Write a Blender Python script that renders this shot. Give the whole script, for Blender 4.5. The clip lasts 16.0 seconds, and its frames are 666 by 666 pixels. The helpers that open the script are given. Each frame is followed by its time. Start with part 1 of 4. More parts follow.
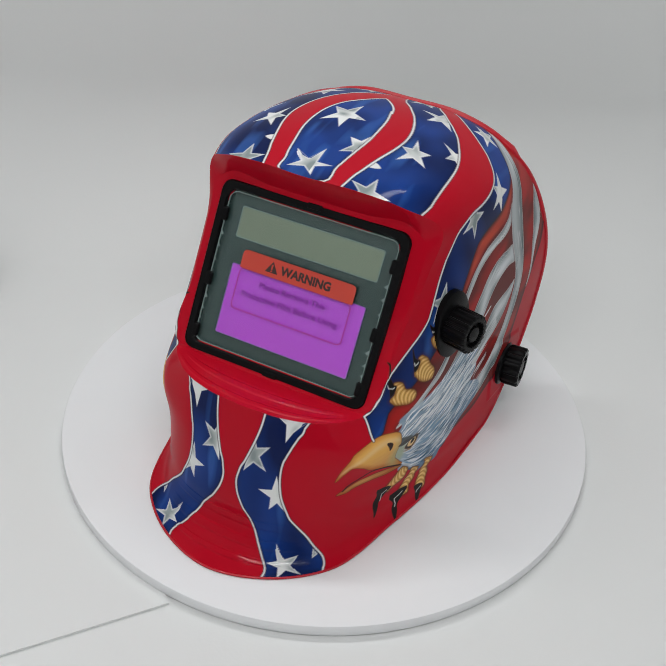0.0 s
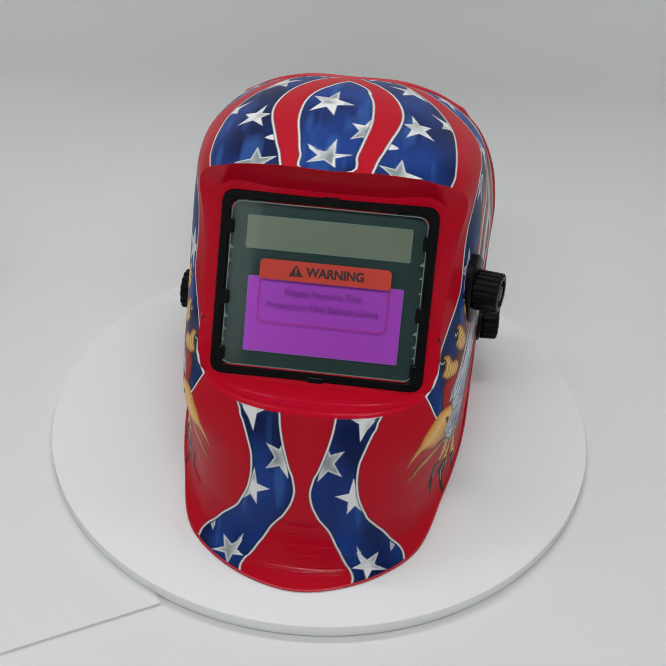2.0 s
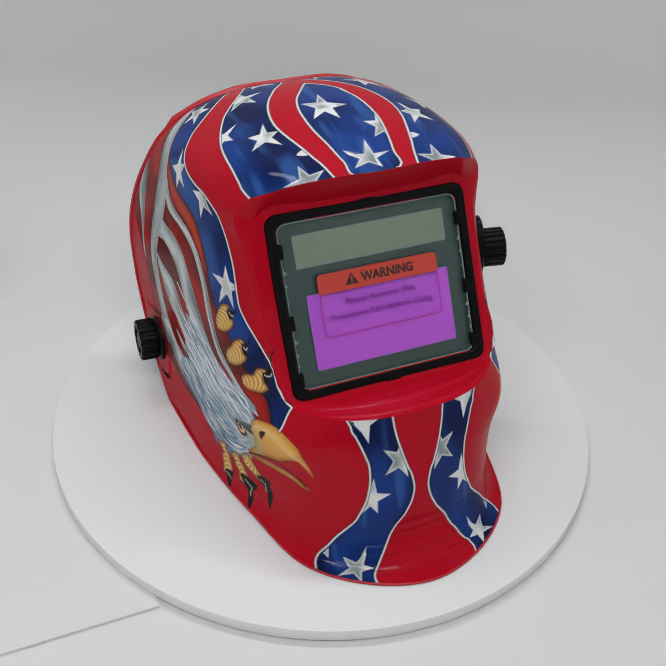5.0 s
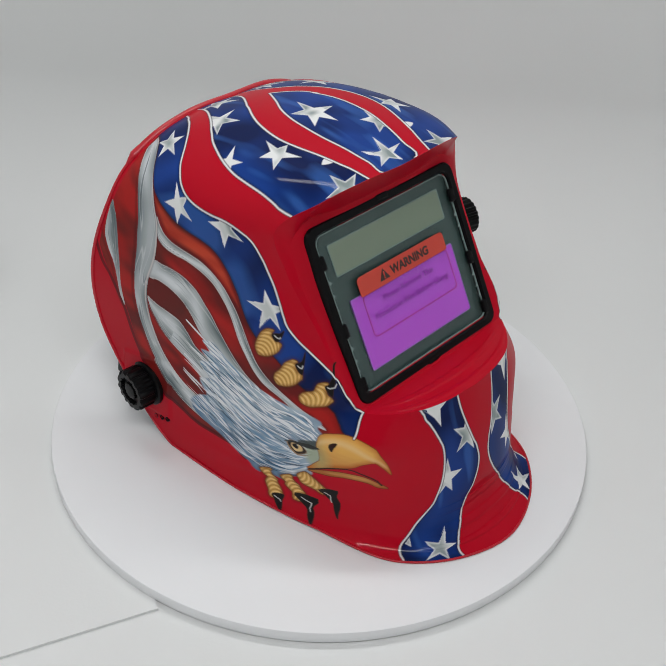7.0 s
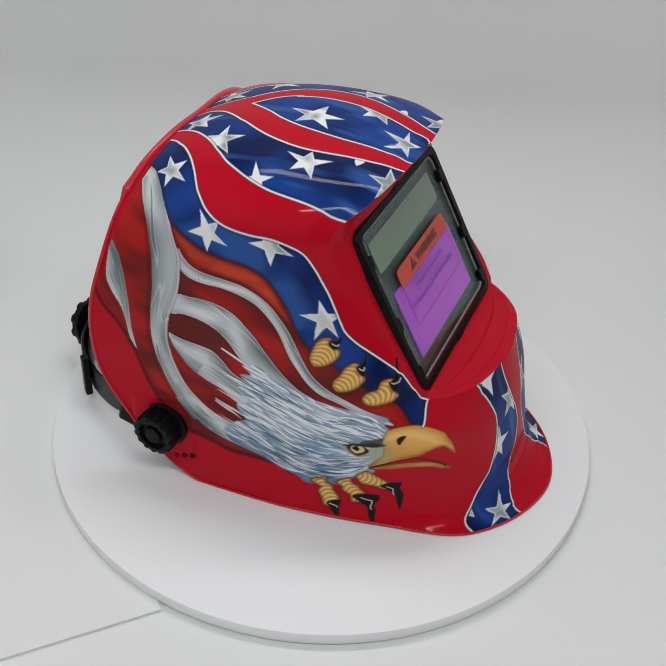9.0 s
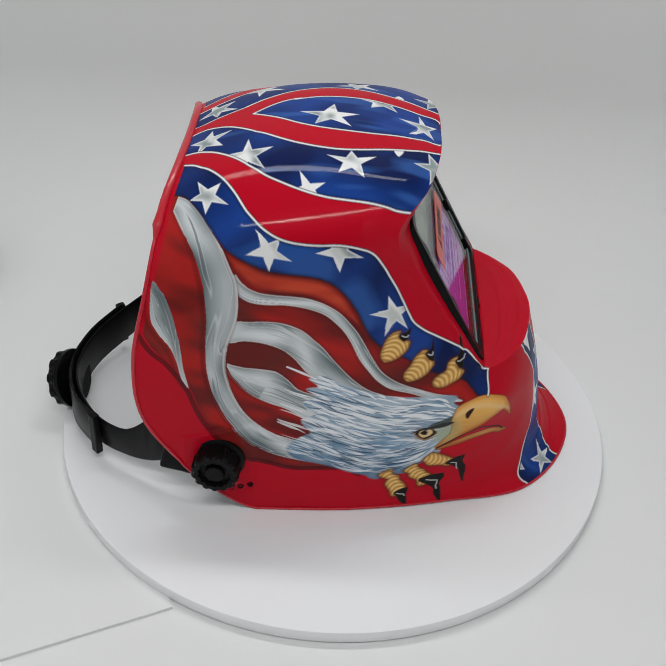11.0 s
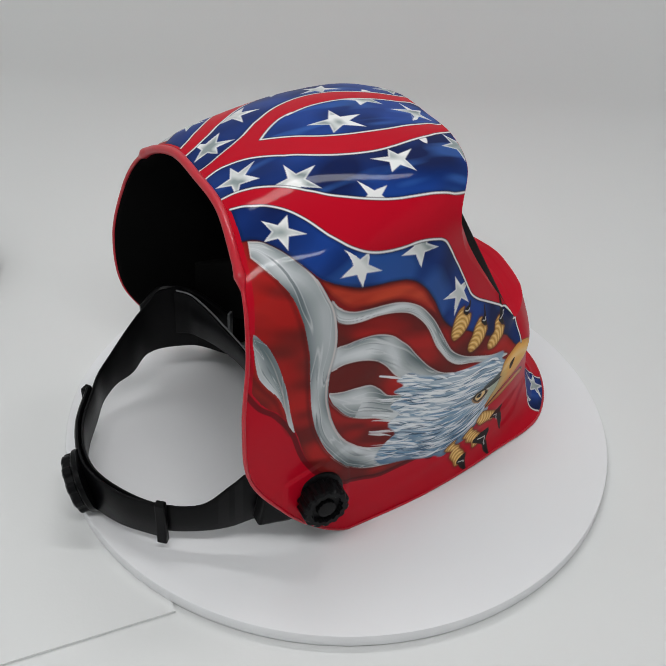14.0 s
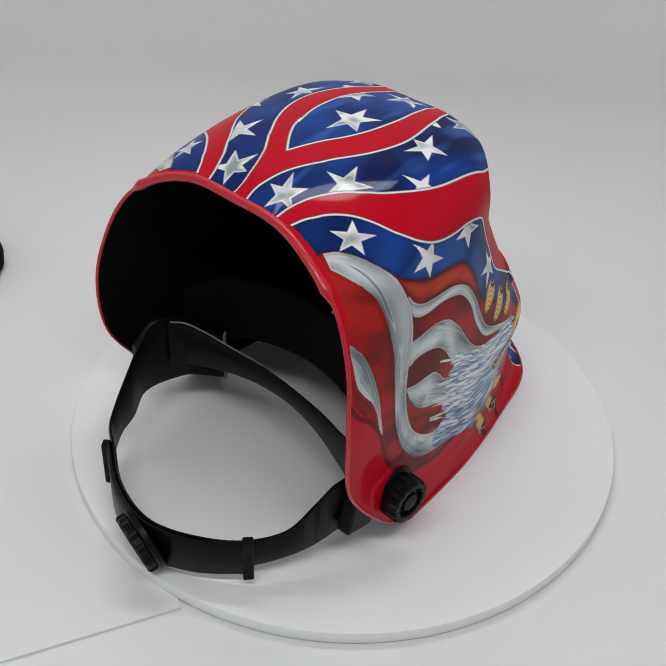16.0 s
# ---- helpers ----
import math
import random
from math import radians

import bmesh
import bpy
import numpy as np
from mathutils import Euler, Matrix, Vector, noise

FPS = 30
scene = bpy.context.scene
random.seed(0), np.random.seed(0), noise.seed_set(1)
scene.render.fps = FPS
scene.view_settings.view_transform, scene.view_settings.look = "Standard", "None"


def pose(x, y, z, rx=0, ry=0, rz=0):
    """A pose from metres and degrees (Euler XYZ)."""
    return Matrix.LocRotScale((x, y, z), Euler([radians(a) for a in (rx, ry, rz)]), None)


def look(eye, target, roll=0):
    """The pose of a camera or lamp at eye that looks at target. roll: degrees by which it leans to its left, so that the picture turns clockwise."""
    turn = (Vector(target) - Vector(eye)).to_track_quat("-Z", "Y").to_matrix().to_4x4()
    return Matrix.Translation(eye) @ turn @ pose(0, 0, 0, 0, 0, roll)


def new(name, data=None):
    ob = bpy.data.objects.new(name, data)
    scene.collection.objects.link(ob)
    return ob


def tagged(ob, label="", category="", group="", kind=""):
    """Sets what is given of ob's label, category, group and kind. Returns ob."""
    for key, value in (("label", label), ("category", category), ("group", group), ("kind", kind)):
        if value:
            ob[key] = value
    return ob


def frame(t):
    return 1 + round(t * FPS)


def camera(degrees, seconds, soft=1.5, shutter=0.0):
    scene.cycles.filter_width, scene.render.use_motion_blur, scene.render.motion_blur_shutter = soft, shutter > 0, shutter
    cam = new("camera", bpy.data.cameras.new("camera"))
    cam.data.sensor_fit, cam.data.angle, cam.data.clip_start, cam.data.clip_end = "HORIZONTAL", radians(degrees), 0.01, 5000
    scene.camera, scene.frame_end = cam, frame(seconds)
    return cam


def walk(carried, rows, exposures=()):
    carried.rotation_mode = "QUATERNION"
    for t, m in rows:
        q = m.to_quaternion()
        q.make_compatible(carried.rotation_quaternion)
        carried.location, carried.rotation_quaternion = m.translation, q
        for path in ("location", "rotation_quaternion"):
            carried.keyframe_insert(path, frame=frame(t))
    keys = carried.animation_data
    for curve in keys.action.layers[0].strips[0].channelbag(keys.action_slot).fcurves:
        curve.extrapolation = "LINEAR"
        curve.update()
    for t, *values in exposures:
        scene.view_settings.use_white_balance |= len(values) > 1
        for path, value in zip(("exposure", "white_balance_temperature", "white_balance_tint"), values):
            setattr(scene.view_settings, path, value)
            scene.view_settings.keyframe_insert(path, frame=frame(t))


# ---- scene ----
cam = camera(36.0, 16.0, soft=0.7)
# seconds, eye, turn, pitch and roll of the camera on its stand
VIEW = [
    (0, -0.0028, -0.5650, 0.5101, -0.49, -37.70, 3.22),
    (0.5, -0.0024, -0.5618, 0.5065, -0.48, -37.72, 3.17),
    (1, -0.0016, -0.5612, 0.5053, -0.37, -37.65, 3.08),
    (1.5, 0.0006, -0.5607, 0.5030, -0.21, -37.51, 2.95),
    (2, 0.0009, -0.5562, 0.4985, -0.49, -37.70, 3.04),
    (2.5, 0.0014, -0.5541, 0.4976, -0.59, -37.74, 3.31),
    (3, 0.0020, -0.5535, 0.4978, -0.36, -37.74, 3.28),
    (3.5, 0.0020, -0.5526, 0.4987, -0.15, -37.79, 3.28),
    (4, 0.0016, -0.5524, 0.4972, -0.25, -37.76, 3.44),
    (6.5, 0.0038, -0.5537, 0.5028, -0.12, -37.78, 3.04),
    (7, 0.0046, -0.5525, 0.5015, -0.10, -37.81, 3.00),
    (7.5, 0.0018, -0.5505, 0.5008, -0.39, -37.97, 3.07),
    (8, 0.0001, -0.5488, 0.4998, -0.57, -38.03, 3.19),
    (8.5, -0.0004, -0.5491, 0.4994, -0.53, -38.00, 3.35),
    (9, -0.0017, -0.5505, 0.5005, -0.53, -37.83, 3.47),
    (11.5, -0.0073, -0.5502, 0.4952, -0.08, -37.66, 3.39),
    (12, -0.0067, -0.5518, 0.4953, 0.10, -37.49, 3.30),
    (12.5, -0.0054, -0.5498, 0.4938, 0.16, -37.52, 3.25),
    (13, -0.0037, -0.5513, 0.4945, 0.17, -37.36, 3.15),
    (13.5, -0.0053, -0.5493, 0.4937, 0.17, -37.55, 2.94),
    (14, -0.0041, -0.5496, 0.4924, 0.26, -37.42, 2.84),
    (14.5, -0.0045, -0.5494, 0.4932, 0.28, -37.46, 2.91),
    (15, -0.0046, -0.5490, 0.4930, 0.27, -37.50, 2.99),
    (15.5, -0.0042, -0.5492, 0.4926, 0.32, -37.50, 2.96),
    (16, -0.0062, -0.5492, 0.4903, 0.47, -37.50, 2.93),
]
walk(cam, [(t, pose(x, y, z, 90 + pitch, 0, turn) @ pose(0, 0, 0, 0, 0, roll)) for t, x, y, z, turn, pitch, roll in VIEW])

# seconds and degrees of the turntable
SPIN = [
    (0, -26.24),
    (0.5, -20.95),
    (1, -15.46),
    (1.5, -10.27),
    (2, -5.18),
    (2.5, -0.19),
    (3, 4.47),
    (3.5, 10.07),
    (4, 15.07),
    (6.5, 42.03),
    (7, 47.51),
    (7.5, 52.06),
    (8, 57.17),
    (8.5, 62.94),
    (9, 67.51),
    (11.5, 94.10),
    (12, 98.89),
    (12.5, 103.99),
    (13, 108.89),
    (13.5, 114.40),
    (14, 119.53),
    (14.5, 124.83),
    (15, 129.72),
    (15.5, 134.87),
    (16, 139.35),
]

# ---- light: a white photo booth with a strip of lamps overhead ----
world = bpy.data.worlds.new("world")
scene.world = world
world.use_nodes = True
world.node_tree.nodes["Background"].inputs[0].default_value = (0.93, 0.96, 1.0, 1)
world.node_tree.nodes["Background"].inputs[1].default_value = 0.060


def area(name, m, w, h, power, color=(1, 1, 1)):
    lamp = bpy.data.lights.new(name, "AREA")
    lamp.shape, lamp.size, lamp.size_y, lamp.energy, lamp.color = "RECTANGLE", w, h, power, color
    ob = new(name, lamp)
    ob.matrix_world = m
    return ob


# two long lamp strips over the open top of the booth, one behind and one before the turntable
area("strip_rear", look((-0.05, 0.20, 1.0), (-0.05, -0.40, 0)), 0.85, 0.075, 3.2)
area("strip_front", look((-0.05, -0.60, 1.0), (-0.05, -0.46, 0)), 0.85, 0.075, 4.7)
scene.view_settings.exposure = 0.0


# ---- materials ----
def material(name, color, rough=0.5, metal=0.0, coat=0.0, bump=0.0, bump_scale=400.0, vary=0.04, vary_scale=30.0, coat_rough=0.05):
    m = bpy.data.materials.new(name)
    m.use_nodes = True
    nt = m.node_tree
    b = nt.nodes["Principled BSDF"]
    b.inputs["Roughness"].default_value, b.inputs["Metallic"].default_value = rough, metal
    b.inputs["Coat Weight"].default_value, b.inputs["Coat Roughness"].default_value = coat, coat_rough
    tex = nt.nodes.new("ShaderNodeTexCoord")
    n1 = nt.nodes.new("ShaderNodeTexNoise")
    n1.inputs["Scale"].default_value, n1.inputs["Detail"].default_value = vary_scale, 4
    nt.links.new(tex.outputs["Object"], n1.inputs["Vector"])
    mix = nt.nodes.new("ShaderNodeMixRGB")
    mix.inputs[1].default_value = (*[c * (1 - vary) for c in color], 1)
    mix.inputs[2].default_value = (*[min(1, c * (1 + vary)) for c in color], 1)
    nt.links.new(n1.outputs["Fac"], mix.inputs[0])
    nt.links.new(mix.outputs[0], b.inputs["Base Color"])
    if bump:
        n2 = nt.nodes.new("ShaderNodeTexNoise")
        n2.inputs["Scale"].default_value, n2.inputs["Detail"].default_value = bump_scale, 3
        nt.links.new(tex.outputs["Object"], n2.inputs["Vector"])
        bp = nt.nodes.new("ShaderNodeBump")
        bp.inputs["Strength"].default_value, bp.inputs["Distance"].default_value = bump, 0.001
        nt.links.new(n2.outputs["Fac"], bp.inputs["Height"])
        nt.links.new(bp.outputs["Normal"], b.inputs["Normal"])
    return m


def painted(name):
    """Glossy printed shell: the colours lie on the mesh's points."""
    m = material(name, (1, 1, 1), 0.42, 0, 0.19, 0.02, 900, coat_rough=0.05)
    m.node_tree.nodes["Principled BSDF"].inputs["Specular IOR Level"].default_value = 0.03
    nt = m.node_tree
    b = nt.nodes["Principled BSDF"]
    at = nt.nodes.new("ShaderNodeVertexColor")
    at.layer_name = "paint"
    mul = nt.nodes.new("ShaderNodeMixRGB")
    mul.blend_type, mul.inputs[0].default_value = "MULTIPLY", 1
    nt.links.new(at.outputs["Color"], mul.inputs[1])
    nt.links.new(b.inputs["Base Color"].links[0].from_socket, mul.inputs[2])
    nt.links.new(mul.outputs[0], b.inputs["Base Color"])
    return m


PAINT = painted("printed_gloss")
RED = material("red_gloss", (0.50, 0.003, 0.017), 0.35, 0, 0.3, coat_rough=0.05)
BLACK = material("black_plastic", (0.004, 0.004, 0.0045), 0.34, bump=0.08, bump_scale=1500)
INNER = material("black_matt_inside", (0.0015, 0.0015, 0.0015), 0.8, bump=0.05)
INNER.node_tree.nodes["Principled BSDF"].inputs["Specular IOR Level"].default_value = 0.1
BLACK.node_tree.nodes["Principled BSDF"].inputs["Specular IOR Level"].default_value = 0.11
BOARD = material("white_board", (0.84, 0.845, 0.86), 0.5, bump=0.03, bump_scale=700, vary=0.012)
CLOTH = material("white_cloth", (0.62, 0.63, 0.63), 0.85, bump=0.1, bump_scale=900, vary=0.03, vary_scale=6)
SWEEP = material("white_backdrop", (0.76, 0.77, 0.765), 0.75, bump=0.05, bump_scale=500, vary=0.02, vary_scale=4)

TEAL = material("dark_green_glass", (0.030, 0.060, 0.056), 0.25, 0, 0.5, vary=0.08, vary_scale=12)
EDGE = material("pale_clear_edge", (0.20, 0.28, 0.265), 0.2, 0, 0.4)
SOLAR = material("solar_film", (0.28, 0.32, 0.235), 0.24, 0.28, 0.2, vary=0.06, vary_scale=25)
PURPLE = material("violet_mirror", (0.72, 0.115, 0.95), 0.20, 0.35, 0.0, vary=0.12, vary_scale=9)
LILAC = material("lilac_edge", (0.30, 0.14, 0.50), 0.3, 0, 0.4)
ORANGE = material("orange_red_film", (0.62, 0.055, 0.030), 0.4, 0, 0.2)
PINK = material("pink_line", (0.42, 0.02, 0.22), 0.5)
INK = material("dark_ink", (0.045, 0.02, 0.018), 0.5)
VIOLET = material("violet_ink", (0.20, 0.015, 0.28), 0.5)
# grey of the temple plate's edge, and of the strap's imitated highlight
GREY = material("grey_plastic_and_glint", (0.16, 0.165, 0.17), 0.4)
LID = material("speckled_lid", (0.25, 0.25, 0.25), 0.4, bump=0.5, bump_scale=300, vary=0.8, vary_scale=260)


def clear(name):
    """Thin clear plastic: light passes straight through, the surface mirrors more at a slant."""
    m = bpy.data.materials.new(name)
    m.use_nodes = True
    nt = m.node_tree
    nt.nodes.remove(nt.nodes["Principled BSDF"])
    through_it, gloss = nt.nodes.new("ShaderNodeBsdfTransparent"), nt.nodes.new("ShaderNodeBsdfGlossy")
    through_it.inputs["Color"].default_value = (0.95, 0.985, 0.98, 1)
    gloss.inputs["Roughness"].default_value = 0.03
    facing, mix = nt.nodes.new("ShaderNodeLayerWeight"), nt.nodes.new("ShaderNodeMixShader")
    facing.inputs["Blend"].default_value = 0.5
    steep, share = nt.nodes.new("ShaderNodeMath"), nt.nodes.new("ShaderNodeMath")
    steep.operation, steep.inputs[1].default_value = "POWER", 4.5
    share.operation, share.inputs[1].default_value, share.inputs[2].default_value = "MULTIPLY_ADD", 0.6, 0.02
    nt.links.new(facing.outputs["Facing"], steep.inputs[0])
    nt.links.new(steep.outputs[0], share.inputs[0])
    nt.links.new(share.outputs[0], mix.inputs[0])
    nt.links.new(through_it.outputs[0], mix.inputs[1])
    nt.links.new(gloss.outputs[0], mix.inputs[2])
    nt.links.new(mix.outputs[0], nt.nodes["Material Output"].inputs["Surface"])
    return m


CLEAR = clear("clear_plastic")
# ---- the helmet's form: a cage of spokes from the window to the rim, mirrored left to right ----
# each spoke runs from the window's edge over the face, the brow or chin, to the outer rim (millimetres)
CAGE = [
    [(0, -38, 189), (0, -36, 199), (0, -52, 222), (0, -37, 226.5), (0, 13, 232.5), (0, 55, 227.5), (0, 82, 218.5), (0, 97, 210.5)],
    [(30, -38, 189), (33, -35.5, 199), (31, -50.5, 222), (33, -35, 225.5), (36, 10, 229.5), (36, 55, 224.5), (36, 83, 216), (36, 98, 209)],
    [(56, -38, 189), (63, -33.5, 198.5), (58.5, -44, 216), (62, -30, 219), (66, 10, 219), (64, 55, 214), (63, 85, 207), (62, 102, 199)],
    [(59, -42, 182), (71, -34, 191), (79, -29, 198.5), (82, -15, 201), (85.5, 15, 201), (86, 55, 196.5), (84, 85, 190), (81.5, 105, 184)],
    [(59, -49, 168), (72.5, -41, 174), (76.5, -36, 175), (86.5, -12, 178), (92, 22, 172), (94.5, 62, 167), (95.5, 90, 161), (96, 109.5, 158)],
    [(59, -66, 138), (70.5, -62, 141), (72.5, -60, 141.5), (85, -33, 143), (95, 8, 132), (101, 60, 124), (104, 92, 120), (105.5, 116.5, 118)],
    [(58, -86, 105), (66.5, -90, 101), (68.5, -90, 100.5), (79, -76, 96), (95, 0, 82), (102, 60, 74), (104.5, 92, 72), (106, 112.5, 73)],
    [(46, -86, 105), (50, -91, 99), (58, -103, 100), (69, -105, 80), (85, -60, 52), (101.5, 45, 38), (104.5, 78, 36), (105.5, 97, 47)],
    [(27, -86, 105), (29, -92, 99), (38, -116.5, 101.5), (52, -119, 72), (74, -92, 40), (90, -42, 24), (99, 8, 13), (103.5, 48, 1.5)],
    [(21, -86, 105), (23, -92, 99), (31, -118.7, 101.7), (45, -123.5, 70), (65, -107, 37), (79, -80, 22), (90, -50, 11), (97, -25, 1.5)],
    [(15, -86, 105), (17, -92, 99), (24, -120.5, 102), (38, -127, 68), (57, -118, 36), (66.5, -107, 22), (73.5, -96, 12), (86, -76, 2)],
    [(9.5, -86, 105), (11, -92, 99), (15, -122, 102.5), (24, -131.5, 65), (40, -131, 36), (47, -129, 22), (54, -132, 6.5), (67, -131, 1)],
    [(4.8, -86, 105), (5.5, -92, 99), (7.5, -123, 103), (12, -134.5, 62), (21, -138, 36), (24, -139, 22), (29, -148, 7), (36, -156, 1)],
    [(0, -86, 105), (0, -92, 99), (0, -123.5, 103), (0, -135.5, 60), (0, -140, 36), (0, -141, 22), (0, -152, 8), (0, -166, 1)],
]
CREASES = (1, 2)


def tangents(p, creases=()):
    """Slopes along axis 0 of the points p, by chord length: the incoming and the outgoing one."""
    d = np.diff(p, axis=0)
    h = np.linalg.norm(d, axis=-1, keepdims=True) + 1e-9
    s = d / h
    m = np.empty_like(p)
    m[1:-1] = (s[:-1] * h[1:] + s[1:] * h[:-1]) / (h[:-1] + h[1:])
    m[0], m[-1] = s[0], s[-1]
    into, out = m.copy(), m.copy()
    for k in creases:
        into[k], out[k] = s[k - 1], s[k]
    return into, out, h


def spline(p, t, creases=()):
    """The smooth curve through p along axis 0, at the places t."""
    into, out, h = tangents(p, creases)
    i = np.clip(np.floor(t).astype(int), 0, len(p) - 2)
    u = (t - i).reshape((-1,) + (1,) * (p.ndim - 1))
    a, b, hh = p[i], p[i + 1], h[i]
    return a * (2 * u**3 - 3 * u**2 + 1) + b * (3 * u**2 - 2 * u**3) + hh * (out[i] * (u**3 - 2 * u**2 + u) + into[i + 1] * (u**3 - u**2))


def shell_points(cs, ks):
    """The shell at spoke places cs (-13 to 13, minus on the wearer's right-hand picture side) and stations ks: an array of points in metres."""
    cage = np.array(CAGE, float) / 1000
    flip = cage * np.array([-1, 1, 1])
    whole = np.concatenate([flip[::-1], cage[1:], flip[12:10:-1]])  # -13 ... 13, then two past the end
    whole = np.concatenate([cage[11:13], whole])  # two before the start
    along = spline(whole, np.asarray(cs, float) + 15)
    out = spline(np.swapaxes(along, 0, 1), np.asarray(ks, float), CREASES)  # stations, spokes, 3
    c, k = np.meshgrid(np.asarray(cs, float), np.asarray(ks, float))
    # the wearer's left flank stands a little wider and further back
    w = ease((c - 2.5) / 1.5) * ease((8.5 - c) / 1.5) * ease((k - 4) / 2.5)
    out[..., 0] += 0.0008 * w
    out[..., 1] += 0.0030 * w
    # a raised pad round each pivot
    yy, zz = out[..., 1], out[..., 2]
    pad = ease((yy - 0.045) / 0.004) * ease((zz - 0.020) / 0.004) * ease((0.068 - zz - 0.25 * (yy - 0.069)) / 0.004) * ease((0.093 - yy) / 0.004) * (np.abs(c) > 5)
    out[..., 0] += np.sign(c) * 0.0010 * pad
    # moulded steps across the chin's flange and along the ledge under the window
    chin = ease((np.abs(c) - 11.0) / 0.9)
    rise = 0.0007 * sum(ease((k - a) / 0.10) * ease((b - k) / 0.10) for a, b in ((4.55, 5.05), (5.35, 5.75), (6.05, 6.40)))
    out[..., 1] -= 0.5 * rise * chin
    out[..., 2] += rise * chin
    ledge = ease((np.abs(c) - 6.6) / 1.4) * 0.0005
    out[..., 2] += ledge * (ease((k - 1.35) / 0.06) * ease((1.58 - k) / 0.06) + ease((k - 1.74) / 0.06) * ease((1.92 - k) / 0.06))
    return out


def ease(t):
    t = np.clip(t, 0, 1)
    return t * t * (3 - 2 * t)



# ---- helpers for meshes ----
def mesh_ob(name, verts, faces, mat, smooth=True, parent=None):
    me = bpy.data.meshes.new(name)
    me.from_pydata([tuple(v) for v in verts], [], [tuple(f) for f in faces])
    me.validate()
    me.update()
    me.materials.append(mat)
    if smooth:
        me.shade_smooth()
    ob = new(name, me)
    if parent:
        ob.parent = parent
    return ob


def part(name, bm, mat, parent=None, label="", smooth=False):
    me = bpy.data.meshes.new(name)
    bmesh.ops.recalc_face_normals(bm, faces=bm.faces)
    bm.to_mesh(me)
    bm.free()
    me.materials.append(mat)
    if smooth:
        me.shade_smooth()
        me.set_sharp_from_angle(angle=radians(40))
    ob = new(name, me)
    ob.parent = parent
    return tagged(ob, label)


def lathe(bm, profile, n=64, m=None):
    """Turns the (radius, height) profile round z; closes the ends."""
    rings = []
    for r, z in profile:
        rings.append([bm.verts.new((r * math.cos(2 * math.pi * i / n), r * math.sin(2 * math.pi * i / n), z)) for i in range(n)])
    for a, b in zip(rings, rings[1:]):
        for i in range(n):
            bm.faces.new((a[i], a[(i + 1) % n], b[(i + 1) % n], b[i]))
    bm.faces.new(rings[0][::-1])
    bm.faces.new(rings[-1])
    if m is not None:
        bmesh.ops.transform(bm, matrix=m, verts=[v for ring in rings for v in ring])
    return bm


def box(bm, size, m=None, bevel=0.0, seg=2):
    made = bmesh.ops.create_cube(bm, size=1, matrix=(m or Matrix()) @ Matrix.Diagonal((*size, 1)))
    if bevel:
        edges = list({e for v in made["verts"] for e in v.link_edges})
        bmesh.ops.bevel(bm, geom=edges, offset=bevel, segments=seg, affect="EDGES", profile=0.5)
    return bm


# ---- the place ----
def backdrop():
    """A white sweep: the floor runs back and curves up into the rear wall."""
    r = 0.13
    prof = [(-0.95, 0.0), (-0.4, 0.0)] + [(0.19 + r * math.sin(a), r - r * math.cos(a)) for a in np.linspace(0, math.pi / 2 * 0.95, 28)]
    prof.append((prof[-1][0] + 0.05, 1.25))
    xs = np.linspace(-0.70, 0.70, 14)
    verts = [(x, y, z - 0.0103) for y, z in prof for x in xs]
    n = len(xs)
    faces = [(j * n + i, j * n + i + 1, (j + 1) * n + i + 1, (j + 1) * n + i) for j in range(len(prof) - 1) for i in range(n - 1)]
    ob = mesh_ob("backdrop", verts, faces, SWEEP)
    return tagged(ob, "white paper sweep curving up behind the turntable", "backdrop", kind="structure")


backdrop()


def booth_wall(name, size, at):
    bm = bmesh.new()
    box(bm, size, Matrix.Translation(at), 0.003)
    return tagged(part(name, bm, CLOTH), "plain white cloth wall of the photo booth", "wall", kind="structure")


# the booth: two sides, and a front left open round the camera
booth_wall("wall_west", (0.012, 1.50, 1.26), (-0.708, -0.22, 0.62))
booth_wall("wall_east", (0.012, 1.50, 1.26), (0.708, -0.22, 0.62))
booth_wall("wall_south_1", (0.42, 0.012, 1.26), (-0.49, -0.96, 0.62))
booth_wall("wall_south_2", (0.42, 0.012, 1.26), (0.49, -0.96, 0.62))


def sheet():
    bm = bmesh.new()
    a, b = Vector((-0.0905, -0.1722, 0)), Vector((-0.30, -0.27, 0))
    d = (a - b).normalized()
    nrm = Vector((-d.y, d.x, 0))
    far = 0.40
    pts = [a, a - d * 0.9, a - d * 0.9 + nrm * far * 0.6, a + nrm * far]
    low = [bm.verts.new((p.x, p.y, -0.0101)) for p in pts]
    top = [bm.verts.new((p.x, p.y, z)) for p, z in zip(pts, (-0.0082, -0.0082, -0.0100, -0.0100))]
    bm.faces.new(top), bm.faces.new(low[::-1])
    for i in range(4):
        bm.faces.new((low[i], low[(i + 1) % 4], top[(i + 1) % 4], top[i]))
    ob = part("white_sheet", bm, SWEEP)
    return tagged(ob, "thin white board lying under the turntable, one corner showing", "board")


sheet()


